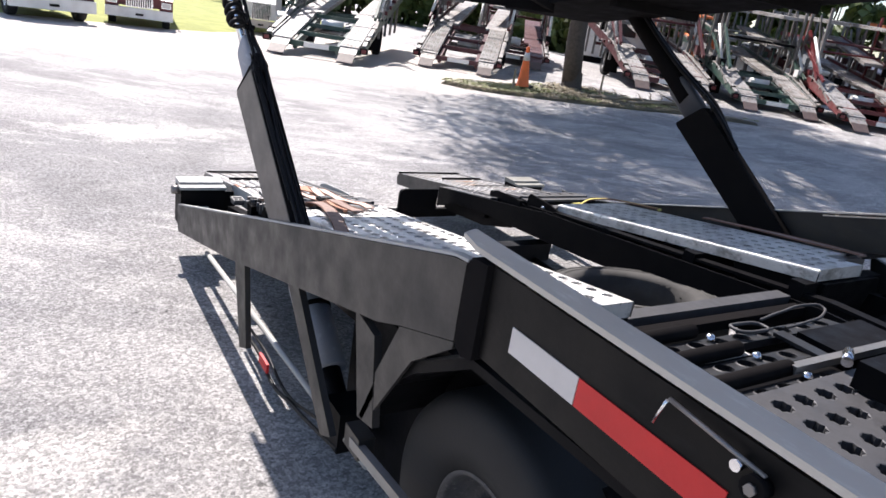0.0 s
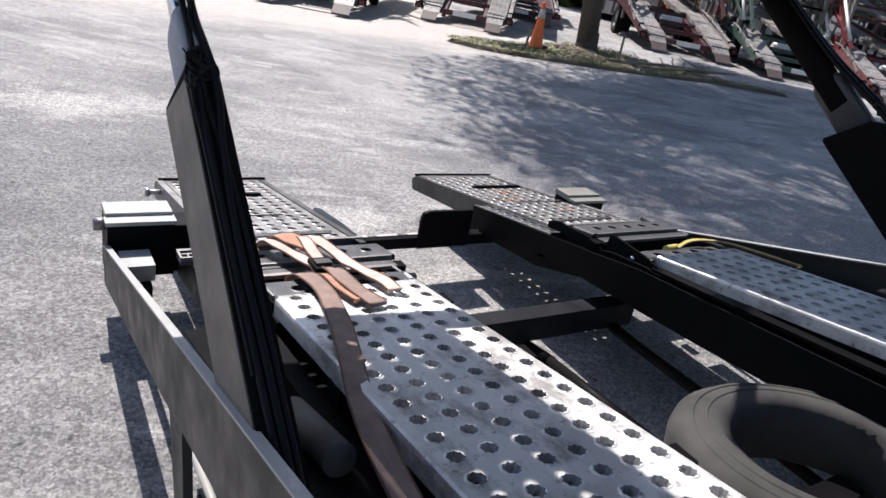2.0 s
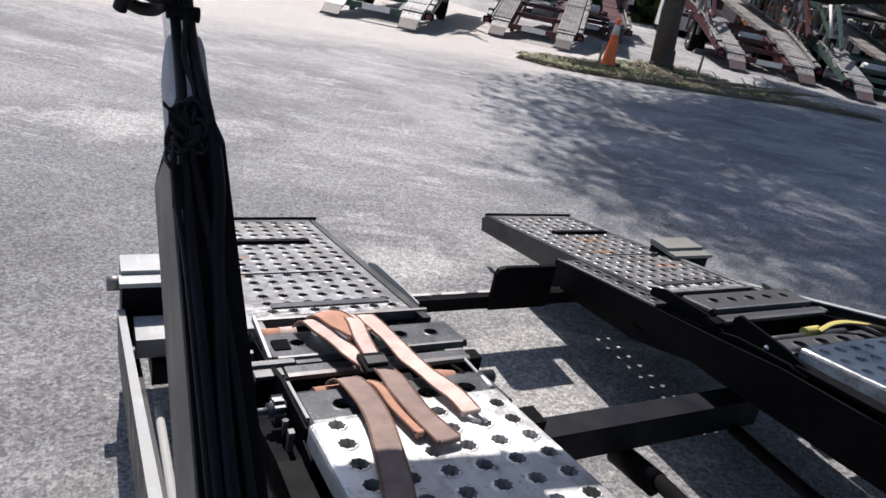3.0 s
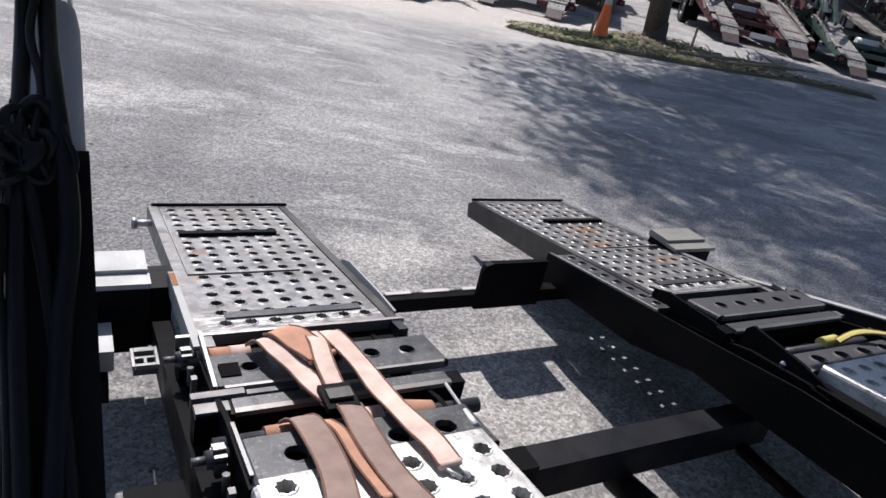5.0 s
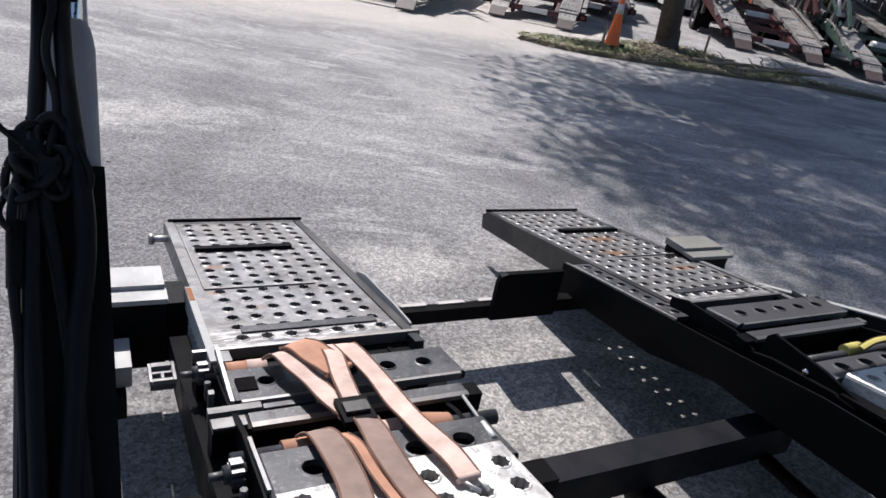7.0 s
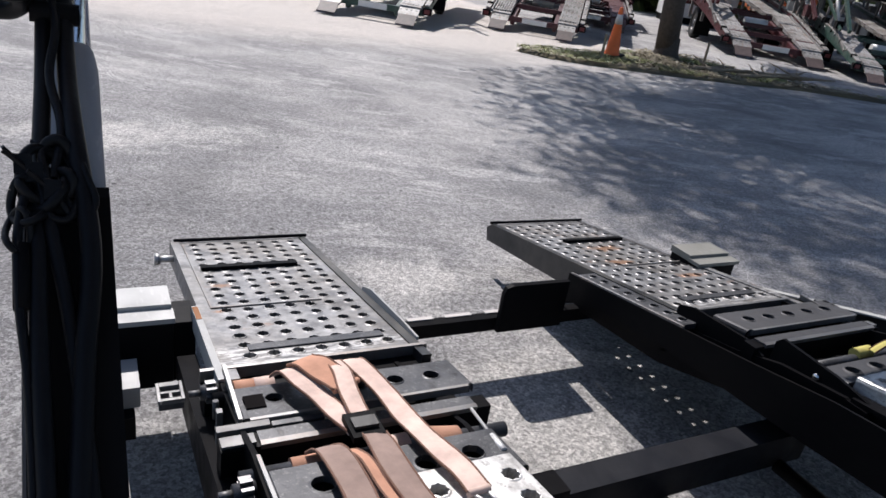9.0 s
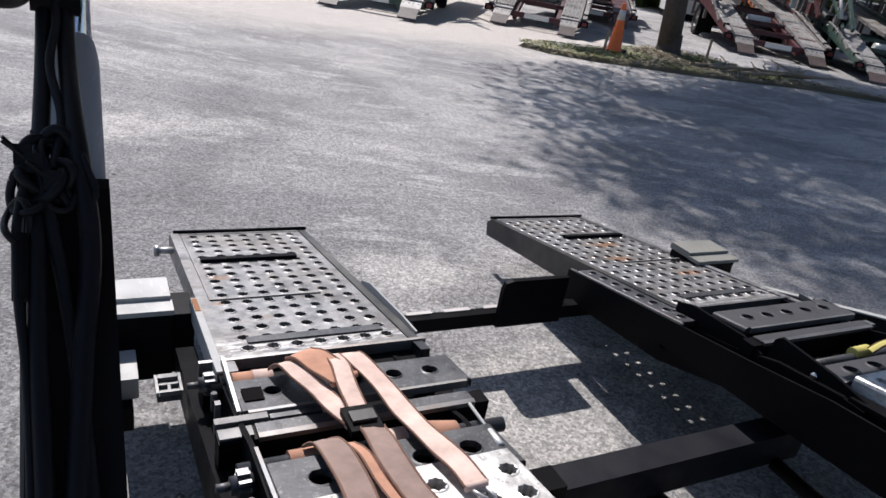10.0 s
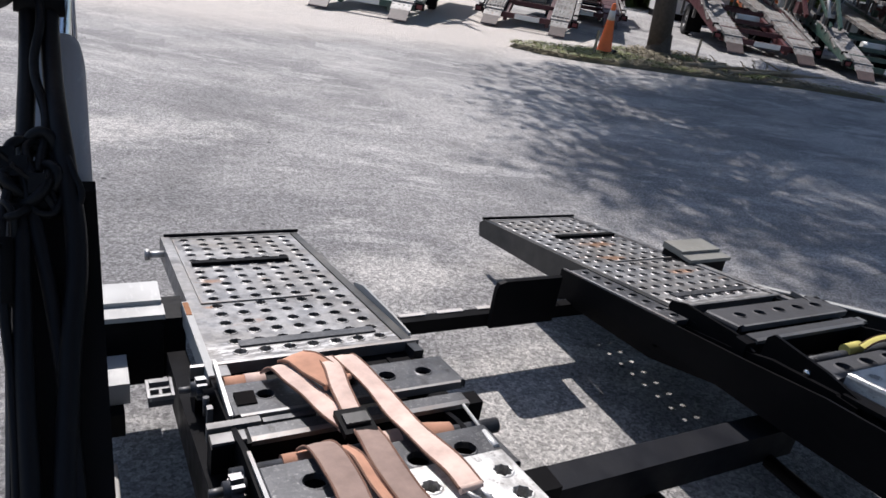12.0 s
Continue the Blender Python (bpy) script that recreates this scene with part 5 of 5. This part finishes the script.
v = np.stack([-np.sin(ang) * h * 1.8, np.cos(ang) * h * 1.8, h * g.uniform(0.2, 0.7, n)], 1)
cen = np.stack([green[:, 0], green[:, 1], np.full(n, 0.078)], 1) + v * 0.8
tagged(quads("grass", cen, u, v, GRASS), "short sunlit grass blades with bare patches", "grass", kind="stuff")
dry = cand[(clump < 0.1)][:2600]
n = len(dry)
ang = g.uniform(0, 6.283, n)
u = np.stack([np.cos(ang), np.sin(ang), g.normal(0, 0.2, n)], 1) * 0.026
v = np.stack([-np.sin(ang), np.cos(ang), g.normal(0, 0.2, n)], 1) * 0.018
tagged(quads("fallen_leaves", np.stack([dry[:, 0], dry[:, 1], np.full(n, 0.085)], 1), u, v, LITTER), "dry brown fallen leaves on the verge", "leaves", kind="stuff")

# trees
# unseen boughs added overhead, placed to shade chosen stretches of the yard
SHADE_BOUGHS = []
random.seed(21)
for q in range(20):
    z = random.uniform(8.0, 11.5)
    SHADE_BOUGHS.append((random.uniform(-4.4, 0.9), 0.87 * z - 6.0 + random.uniform(-1.3, 1.1), z, random.uniform(0.8, 1.2)))
for q in range(24):
    z = random.uniform(6.0, 8.5)
    SHADE_BOUGHS.append((random.uniform(0.4, 5.4), 0.87 * z - random.uniform(0.6, 3.4), z, random.uniform(0.7, 1.0)))
for q in range(34):
    z = random.uniform(8.5, 11.5)
    SHADE_BOUGHS.append((random.uniform(-3.6, 3.2), 0.87 * z - random.uniform(3.2, 6.6), z, random.uniform(0.8, 1.1)))
for q in range(8):
    z = random.uniform(9.0, 11.5)
    SHADE_BOUGHS.append((random.uniform(-5.7, -3.4), 0.87 * z - random.uniform(6.6, 8.5), z, random.uniform(0.6, 0.9)))
for q in range(16):
    z = random.uniform(7.0, 9.5)
    SHADE_BOUGHS.append((random.uniform(3.6, 6.2), 0.87 * z - random.uniform(-0.3, 2.9), z, random.uniform(0.7, 0.9)))
tree((10.27, 14.93, 0.06), 18.5, 0.235, 6.9, (-0.055, -0.02), 11, 205, 520, 0.045, LEAF, "tall shade tree with a dark straight trunk on the verge", 0.40, SHADE_BOUGHS)
tree((27.5, 24.5, 0.0), 14.0, 0.30, 6.0, (0.0, 0.0), 12, 90, 100, 0.16, LEAF, "leafy shade tree among the parked trailers", 0.4)
far_spots = [(-16, 44), (-9, 50), (-2, 47), (5, 52), (11, 46), (18, 48), (24, 43), (30, 44), (35, 38), (40, 34), (44, 28), (47, 21), (49, 14), (50, 7), (-24, 40), (38, 26), (30, 34)]
for q, (x, y) in enumerate(far_spots):
    tree((x, y, 0), 9 + (q * 7) % 5, 0.22, 4.2 + (q % 3) * 0.6, (0, 0), 40 + q, 46, 70, 0.30, LEAF_FAR, "dark green tree in the woods edging the yard", 0.22)
g = np.random.default_rng(8)
hedge = [((x + dx, y + dy, 1.2), 2.4) for x, y in far_spots for dx, dy in ((-3.5, 2), (0, 3), (3.5, 1))]
tagged(leaves("undergrowth", hedge, 260, 0.34, LEAF_FAR, None, 9), "dense dark undergrowth along the edge of the yard", "bushes", kind="stuff")


def hauler(at, yaw, frame, ramp_mat, deck, label, k=1.0, posts=4, upper=True, ramp_rise=0.95, upper_mat=None, ribs=False):
    """A parked empty car hauler seen from its tail."""
    o = thing("parked_car_hauler", label, "trailer", "parked car haulers", at=at)
    o.rotation_euler = (0, 0, radians(yaw))
    o.scale = (k, k, k)
    rz = lambda y: 0.42 + ramp_rise * min(y, 3.0) / 3.0
    for s in (-1, 1):
        pts = [(0.0, 0.36), (0.0, 0.42), (3.0, 0.42 + ramp_rise), (3.0, 0.30 + ramp_rise)]
        r = part("ramp", prism(bmesh.new(), pts, 0.62 * s, 1.10 * s), ramp_mat, o, bevel=0.01)
        for q in range(7 if ribs else 0):
            x = 0.63 + q * 0.066
            part("ramp_rib", prism(bmesh.new(), [(0.12, rz(0.12)), (2.95, rz(2.95)), (2.95, rz(2.95) + 0.03), (0.12, rz(0.12) + 0.03)], x * s, (x + 0.035) * s), ramp_mat, r)
        for q, y in enumerate(() if ribs else (0.10, 0.62, 1.55, 2.30)):
            w = 0.03 if q != 1 else 0.07
            part("ramp_cleat", prism(bmesh.new(), [(y, rz(y)), (y + w, rz(y + w)), (y + w, rz(y + w) + 0.008), (y, rz(y) + 0.008)], 0.63 * s, 1.09 * s), frame if q == 1 else deck, r)
        part("inner_beam", prism(bmesh.new(), [(0.1, 0.16), (0.1, 0.35), (3.0, 0.29 + ramp_rise), (3.0, 0.10 + ramp_rise)], 0.50 * s, 0.60 * s), frame, o)
        part("ramp_edge", prism(bmesh.new(), [(0.0, 0.40), (3.0, 0.40 + ramp_rise), (3.0, 0.47 + ramp_rise), (0.0, 0.47)], 1.102 * s, 1.13 * s), WORN, r)
        part("ramp_tip", prism(bmesh.new(), [(-0.30, 0.22), (-0.28, 0.26), (0.02, 0.40), (0.02, 0.33)], 0.64 * s, 1.08 * s), ramp_mat, o)
        part("side_beam", prism(bmesh.new(), [(0.05, 0.30), (0.05, 0.46), (3.0, 0.50 + ramp_rise), (9.5, 1.33 + ramp_rise), (9.5, 1.07 + ramp_rise), (3.0, 0.20 + ramp_rise)], 1.17 * s, 1.27 * s), frame, o, bevel=0.01)
        part("beam_cap", prism(bmesh.new(), [(0.05, 0.462), (3.0, 0.502 + ramp_rise), (9.5, 1.332 + ramp_rise), (9.5, 1.36 + ramp_rise), (3.0, 0.53 + ramp_rise), (0.05, 0.49)], 1.165 * s, 1.275 * s), PALE, o)
        part("deck_runway", prism(bmesh.new(), [(3.02, 0.30 + ramp_rise), (3.02, 0.42 + ramp_rise), (9.5, 1.25 + ramp_rise), (9.5, 1.15 + ramp_rise)], 0.46 * s, 1.14 * s), deck, o)
        lamp = part("tail_lamp_box", box(bmesh.new(), 1.14 * s, 1.34 * s, -0.05, 0.10, 0.28, 0.43), BLACK, o, bevel=0.01)
        part("lens", box(bmesh.new(), 1.18 * s, 1.30 * s, -0.065, -0.051, 0.31, 0.40), RED, lamp)
        wheel = part("wheel", lathe(bmesh.new(), [(0.24, -0.12), (0.43, -0.12), (0.46, -0.08), (0.46, 0.08), (0.43, 0.12), (0.24, 0.12)], pose(1.05 * s, 4.3, 0.46, 0, 90, 0), 24, True), RUBBER, o)
        part("rim", lathe(bmesh.new(), [(0.24, 0.1), (0.2, 0.05), (0.08, 0.04), (0.07, 0.1), (0.0, 0.1)], pose(1.05 * s, 4.3, 0.46, 0, 90 * s, 0), 20), WORN, wheel)
        for q in range(posts):
            y = 3.1 + q * 1.7
            part("post", beam(bmesh.new(), (1.22 * s, y, 0.55), (1.22 * s, y + 0.25, 3.3), 0.075, 0.09), POLE, o)
            if q % 2 == 0:
                part("brace", beam(bmesh.new(), (1.22 * s, y + 0.1, 1.6), (1.22 * s, y + 1.1, 3.1), 0.05, 0.05), POLE, o)
        if upper:
            part("upper_runway", prism(bmesh.new(), [(3.4, 2.85), (3.4, 2.95), (9.5, 3.35), (9.5, 3.22)], 0.55 * s, 1.2 * s), upper_mat or deck, o)
    for s in (-1, 1):
        part("lift_ram", tube(bmesh.new(), (1.30 * s, 2.4, 0.7 + ramp_rise), (1.30 * s, 3.9, 2.4), 0.045, 10), WHITE, o)
        part("lift_arm", beam(bmesh.new(), (1.30 * s, 2.0, 0.5 + ramp_rise), (1.30 * s, 4.6, 1.5 + ramp_rise), 0.05, 0.08), frame, o)
        part("side_ladder", beam(bmesh.new(), (1.28 * s, 1.2, 0.62), (1.28 * s, 2.6, 0.55 + ramp_rise), 0.04, 0.05), POLE, o)
        part("mud_flap", box(bmesh.new(), 0.80 * s, 1.26 * s, 3.55, 3.57, 0.15, 0.75), BLACK, o)
        part("air_tank", tube(bmesh.new(), (0.2 * s, 3.3, 0.55), (0.75 * s, 3.3, 0.55), 0.13, 14), POLE, o)
        for q in range(3):
            part("tie_chain", beam(bmesh.new(), (0.50 * s, 0.9 + q * 0.7, rz(0.9 + q * 0.7) + 0.02), (0.30 * s, 1.3 + q * 0.7, rz(1.2 + q * 0.7) - 0.15), 0.025, 0.025), POLE, o)
    part("tail_beam", box(bmesh.new(), -1.16, 1.16, 0.03, 0.15, 0.24, 0.37), frame, o, bevel=0.01)
    part("number_board", box(bmesh.new(), -0.30, 0.34, 0.0, 0.028, 0.245, 0.365), WHITE, o)
    for q, y in enumerate((0.9, 1.8, 2.9, 4.6, 6.4)):
        part("cross_beam", box(bmesh.new(), -1.18, 1.18, y, y + 0.10, rz(y) - 0.14, rz(y) - 0.03), frame, o)
    part("well_floor", box(bmesh.new(), -0.46, 0.46, 1.2, 8.5, 0.50, 0.54), BLACK, o)
    part("winch", tube(bmesh.new(), (-0.3, 2.2, 0.75), (0.3, 2.2, 0.75), 0.14, 14), WHITE, o)
    # fittings that crowd the rails: ratchets, chain boxes, tubes, arms and lamps
    rnd = random.Random(int(at[0] * 100) + int(at[1] * 10))
    fits = (WHITE, BLACK, frame, WORN, POLE, PALE, DARKRED)
    for s in (-1, 1):
        for q in range(9):
            y = 0.4 + q * 0.62 + rnd.uniform(-0.15, 0.15)
            z = rz(y) + 0.05
            part("ratchet", tube(bmesh.new(), (1.16 * s, y, z), (1.30 * s, y + 0.02, z), rnd.uniform(0.035, 0.06), 8), WORN if q % 2 else BLACK, o)
        for q in range(5):
            y, w, h = 2.4 + q * 1.35 + rnd.uniform(-0.3, 0.3), rnd.uniform(0.12, 0.4), rnd.uniform(0.1, 0.32)
            z = 0.52 + ramp_rise + 0.128 * max(y - 3.0, 0.0)
            part("chain_box", box(bmesh.new(), 1.18 * s, (1.18 + rnd.uniform(0.1, 0.2)) * s, y, y + w, z, z + h), fits[rnd.randrange(7)], o, bevel=0.01)
        # a folding flap that hangs from the ramp's tip
        part("tip_flap", prism(bmesh.new(), [(-0.62, 0.05), (-0.60, 0.08), (-0.29, 0.26), (-0.29, 0.22)], 0.66 * s, 1.06 * s), FLAP, o)
        # an A-shaped lifting arm over the deck
        y0, rise = 3.3 + rnd.uniform(-0.6, 0.8), rnd.uniform(0.9, 1.5)
        base = 0.5 + ramp_rise
        part("lifting_arm", beam(bmesh.new(), (1.23 * s, y0 - 1.3, base), (1.23 * s, y0 + 0.7, base + rise), 0.07, 0.11), frame, o)
        part("arm_stay", beam(bmesh.new(), (1.23 * s, y0 + 0.1, base), (1.23 * s, y0 - 0.15, base + rise * 0.55), 0.05, 0.06), POLE, o)
        # a sloping middle runway between the decks
        tip = rnd.uniform(-0.15, 0.45)
        ya, yb, za, zb = 4.2, 8.6, base + 0.65 + tip, base + 1.5 - tip * 0.4
        run = part("middle_runway", prism(bmesh.new(), [(ya, za), (yb, zb), (yb, zb + 0.09), (ya, za + 0.09)], 0.52 * s, 1.12 * s), ramp_mat, o, bevel=0.01)
        part("runway_rail", prism(bmesh.new(), [(ya, za + 0.02), (yb, zb + 0.02), (yb, zb + 0.15), (ya, za + 0.15)], 1.125 * s, 1.16 * s), frame, run)
        for q in range(3):
            y = 3.9 + q * 1.6 + rnd.uniform(-0.3, 0.3)
            part("post", beam(bmesh.new(), (1.16 * s, y, base), (1.16 * s, y + rnd.uniform(-0.2, 0.3), base + rnd.uniform(1.3, 2.4)), 0.06, 0.07), (POLE, frame, WORN)[q], o)
    for q in range(4):
        y, z = 3.2 + q * 1.5 + rnd.uniform(-0.3, 0.3), 1.25 + ramp_rise + rnd.uniform(0, 0.6)
        part("cross_tube", tube(bmesh.new(), (-1.2, y, z), (1.2, y, z + rnd.uniform(-0.1, 0.1)), rnd.uniform(0.03, 0.05), 8), fits[rnd.randrange(7)], o)
    return o


hauler((3.72, 16.2, 0), -32, GREEN, PALE, PALE, "parked green car hauler with pale ramps lowered", 0.88, posts=4, ramp_rise=0.62, upper=False)
hauler((7.75, 16.6, 0), -38, DARKRED, PALE, PALE, "parked dark red car hauler with ribbed white ramps lowered", 0.88, posts=3, ramp_rise=0.85, ribs=True)
hauler((12.2, 20.4, 0), -36, DARKRED, DARKRED, DARKRED, "parked red car hauler behind the tree", 1.0, posts=1, ramp_rise=0.3, upper=False)
hauler((15.9, 16.66, 0), -33, DARKRED, PALE, PALE, "parked dark red car hauler with dented pale ramps", 1.13, posts=4, ramp_rise=0.62)
hauler((17.25, 13.66, 0), -38, GREEN, PALE, PALE, "parked green car hauler in the packed row", 1.0, posts=6, ramp_rise=0.6)
hauler((18.4, 10.97, 0), -40, RED, PALE, PALE, "parked faded red car hauler in the packed row", 1.0, posts=6, ramp_rise=0.65)
hauler((19.5, 8.2, 0), -42, DARKRED, PALE, WHITE, "parked dark red car hauler with an orange upper deck", 1.0, posts=6, ramp_rise=0.6, upper_mat=ORANGE)
hauler((20.7, 5.4, 0), -44, RED, PALE, PALE, "parked red car hauler in the packed row", 1.0, posts=6, ramp_rise=0.65)
hauler((22.1, 2.44, 0), -46, GREEN, POLE, PALE, "parked green car hauler at the far end of the row", 1.0, posts=6, ramp_rise=0.65)
hauler((22.5, 21.5, 0), -40, ORANGE, PALE, ORANGE, "parked orange car hauler behind the row", 1.0, posts=4)

# pale site cabin behind the row
cabin = thing("site_cabin", "pale grey site cabin with a dark window", "cabin", at=(25.0, 29.0, 0))
cabin.rotation_euler = (0, 0, radians(-35))
part("wall", box(bmesh.new(), -1.6, 1.6, -1.2, 1.2, 0.3, 2.7), WHITE, cabin, bevel=0.03)
part("window", box(bmesh.new(), -0.1, 0.9, -1.225, -1.205, 1.5, 2.2), GLASS, cabin)
part("roof", box(bmesh.new(), -1.7, 1.7, -1.3, 1.3, 2.705, 2.8), GREYROOF, cabin)
part("skirt", box(bmesh.new(), -1.55, 1.55, -1.15, 1.15, 0.0, 0.3), BLACK, cabin)


def truck(at, yaw, body, lower, label, k=1.0):
    """A parked long-nosed lorry cab, seen from the front."""
    o = thing("parked_truck", label, "truck", "parked trucks", at=at)
    o.rotation_euler = (0, 0, radians(yaw))
    o.scale = (k, k, k)
    part("hood", prism(bmesh.new(), [(-0.2, 0.75), (-0.25, 1.55), (0.1, 1.75), (1.4, 1.95), (1.4, 0.75)], -0.72, 0.72), body, o, bevel=0.05)
    cab = part("cab", prism(bmesh.new(), [(1.4, 0.7), (1.4, 1.95), (1.75, 2.85), (3.2, 2.95), (3.2, 0.7)], -1.12, 1.12), body, o, bevel=0.06)
    part("windscreen", prism(bmesh.new(), [(1.44, 2.05), (1.70, 2.72), (1.72, 2.72), (1.46, 2.05)], -0.95, 0.95), GLASS, cab)
    gr = part("grille", box(bmesh.new(), -0.48, 0.48, -0.31, -0.24, 0.72, 1.55), CHROME, o, bevel=0.02)
    for q in range(11):
        part("grille_bar", box(bmesh.new(), -0.43 + q * 0.08, -0.39 + q * 0.08, -0.325, -0.312, 0.76, 1.5), BLACK, gr)
    part("bumper", box(bmesh.new(), -1.2, 1.2, -0.55, -0.28, 0.34, 0.70), lower, o, bevel=0.05)
    part("bumper_slot", box(bmesh.new(), -0.14, 0.14, -0.565, -0.552, 0.44, 0.52), BLACK, o)
    for s in (-1, 1):
        part("fender", prism(bmesh.new(), [(-0.35, 0.70), (-0.33, 1.10), (0.1, 1.28), (1.0, 1.22), (1.35, 0.72), (1.1, 0.70), (0.8, 0.98), (0.1, 1.0), (-0.1, 0.72)], 0.72 * s, 1.20 * s), body, o, bevel=0.03)
        h_ = part("headlamp", box(bmesh.new(), 0.78 * s, 1.14 * s, -0.385, -0.335, 0.80, 1.02), CHROME, o, bevel=0.02)
        part("lens", box(bmesh.new(), 0.82 * s, 1.10 * s, -0.40, -0.386, 0.83, 0.99), WHITE_TAPE, h_)
        w = part("wheel", lathe(bmesh.new(), [(0.28, -0.14), (0.49, -0.14), (0.52, -0.1), (0.52, 0.1), (0.49, 0.14), (0.28, 0.14)], pose(0.98 * s, 0.5, 0.52, 0, 90, 0), 24, True), RUBBER, o)
        part("rim", lathe(bmesh.new(), [(0.28, 0.12), (0.2, 0.03), (0.0, 0.05)], pose(0.98 * s, 0.5, 0.52, 0, 90 * s, 0), 20), ALU, w)
        part("mirror", box(bmesh.new(), 1.28 * s, 1.40 * s, 1.55, 1.65, 1.75, 2.35), CHROME, o, bevel=0.02)
        part("exhaust_stack", tube(bmesh.new(), (1.0 * s, 3.3, 0.9), (1.0 * s, 3.3, 3.4), 0.07, 12), CHROME, o)
    part("trailer_front", box(bmesh.new(), -1.2, 1.2, 4.0, 9.0, 0.9, 1.1), body, o, bevel=0.02)
    for s in (-1, 1):
        for y in (4.2, 6.4, 8.6):
            part("rack_post", box(bmesh.new(), 1.12 * s, 1.22 * s, y, y + 0.1, 1.1, 3.4), body, o)
    part("rack_top", box(bmesh.new(), -1.22, 1.22, 3.4, 9.0, 3.4, 3.5), body, o)
    return o


truck((0.52, 19.3, 0), -8, RED, WHITE, "parked red long-nosed truck with white bumper", 0.60)
truck((-1.35, 18.5, 0), 12, DARKRED, WHITE, "parked maroon truck with a white lower body", 0.68)
truck((4.0, 21.4, 0), -14, WHITE, FLANGE, "parked grey-white truck at the far edge", 0.55)

# shed behind the row
shed = thing("shed", "low grey-roofed shed with pale walls behind the trailers", "shed", at=(35, 22, 0))
shed.scale = (1, 1, 0.62)
shed.rotation_euler = (0, 0, radians(-62))
part("wall", box(bmesh.new(), -5, 5, -2.5, 2.5, 0, 2.3), WHITE, shed)
part("roof", prism(bmesh.new(), [(-2.9, 2.3), (0, 3.6), (2.9, 2.3), (2.9, 2.15), (-2.9, 2.15)], -5.3, 5.3), GREYROOF, shed)
part("fascia", box(bmesh.new(), -5.3, 5.3, -2.95, -2.9, 2.05, 2.3), WHITE, shed)
for x in (-3, -0.5, 2.5):
    part("doorway", box(bmesh.new(), x - 0.7, x + 0.7, -2.53, -2.505, 0.0, 1.9), BLACK, shed)

# traffic cone
cone = thing("traffic_cone", "orange traffic cone with white collar standing on the verge", "cone", at=(7.92, 13.93, 0.072))
cone.scale = (0.92, 0.92, 0.92)
cone.rotation_euler = (radians(4), radians(-9), radians(20))
part("base", box(bmesh.new(), -0.20, 0.20, -0.20, 0.20, 0.0, 0.04), BLACK, cone, bevel=0.01)
part("body", lathe(bmesh.new(), [(0.165, 0.04), (0.15, 0.06), (0.098, 0.50), (0.064, 0.78), (0.036, 0.98), (0.03, 0.99), (0.0, 0.99)], pose(0, 0, 0), 28), CONE, cone)
part("collar", lathe(bmesh.new(), [(0.080, 0.665), (0.083, 0.665), (0.058, 0.86), (0.055, 0.86)], pose(0, 0, 0), 28, True), WHITE_TAPE, cone, "white reflective collar")

# brush and stakes beside the tree
random.seed(21)
for q in range(7):
    x, y = 9.3 + q * 0.42 + random.uniform(-0.2, 0.2), 12.7 + random.uniform(-0.3, 0.6)
    a = random.uniform(-0.6, 0.5)
    b = thing("fallen_branch", "bleached broken branch lying on the verge", "branch", "fallen branches", at=(x, y, 0.09))
    bm = limb(bmesh.new(), (0, 0, 0), (math.cos(a) * 1.3, math.sin(a) * 1.3, 0.10), 0.05, 0.015, 7, 0.15)
    part("stem", bm, WOOD, b)
    bm = limb(bmesh.new(), (math.cos(a) * 0.5, math.sin(a) * 0.5, 0.04), (math.cos(a + 0.7) * 1.0, math.sin(a + 0.7) * 1.0, 0.18), 0.025, 0.008, 6, 0.15)
    part("twig", bm, WOOD, b)
for x, y, hh in ((9.75, 13.3, 0.6), (7.25, 13.4, 0.5)):
    st = thing("marker_stake", "short weathered wooden stake in the grass", "stake", "marker stakes", at=(x, y, 0.0))
    part("stake", box(bmesh.new(), -0.02, 0.02, -0.015, 0.015, 0.0, hh), WOOD, st, bevel=0.008)
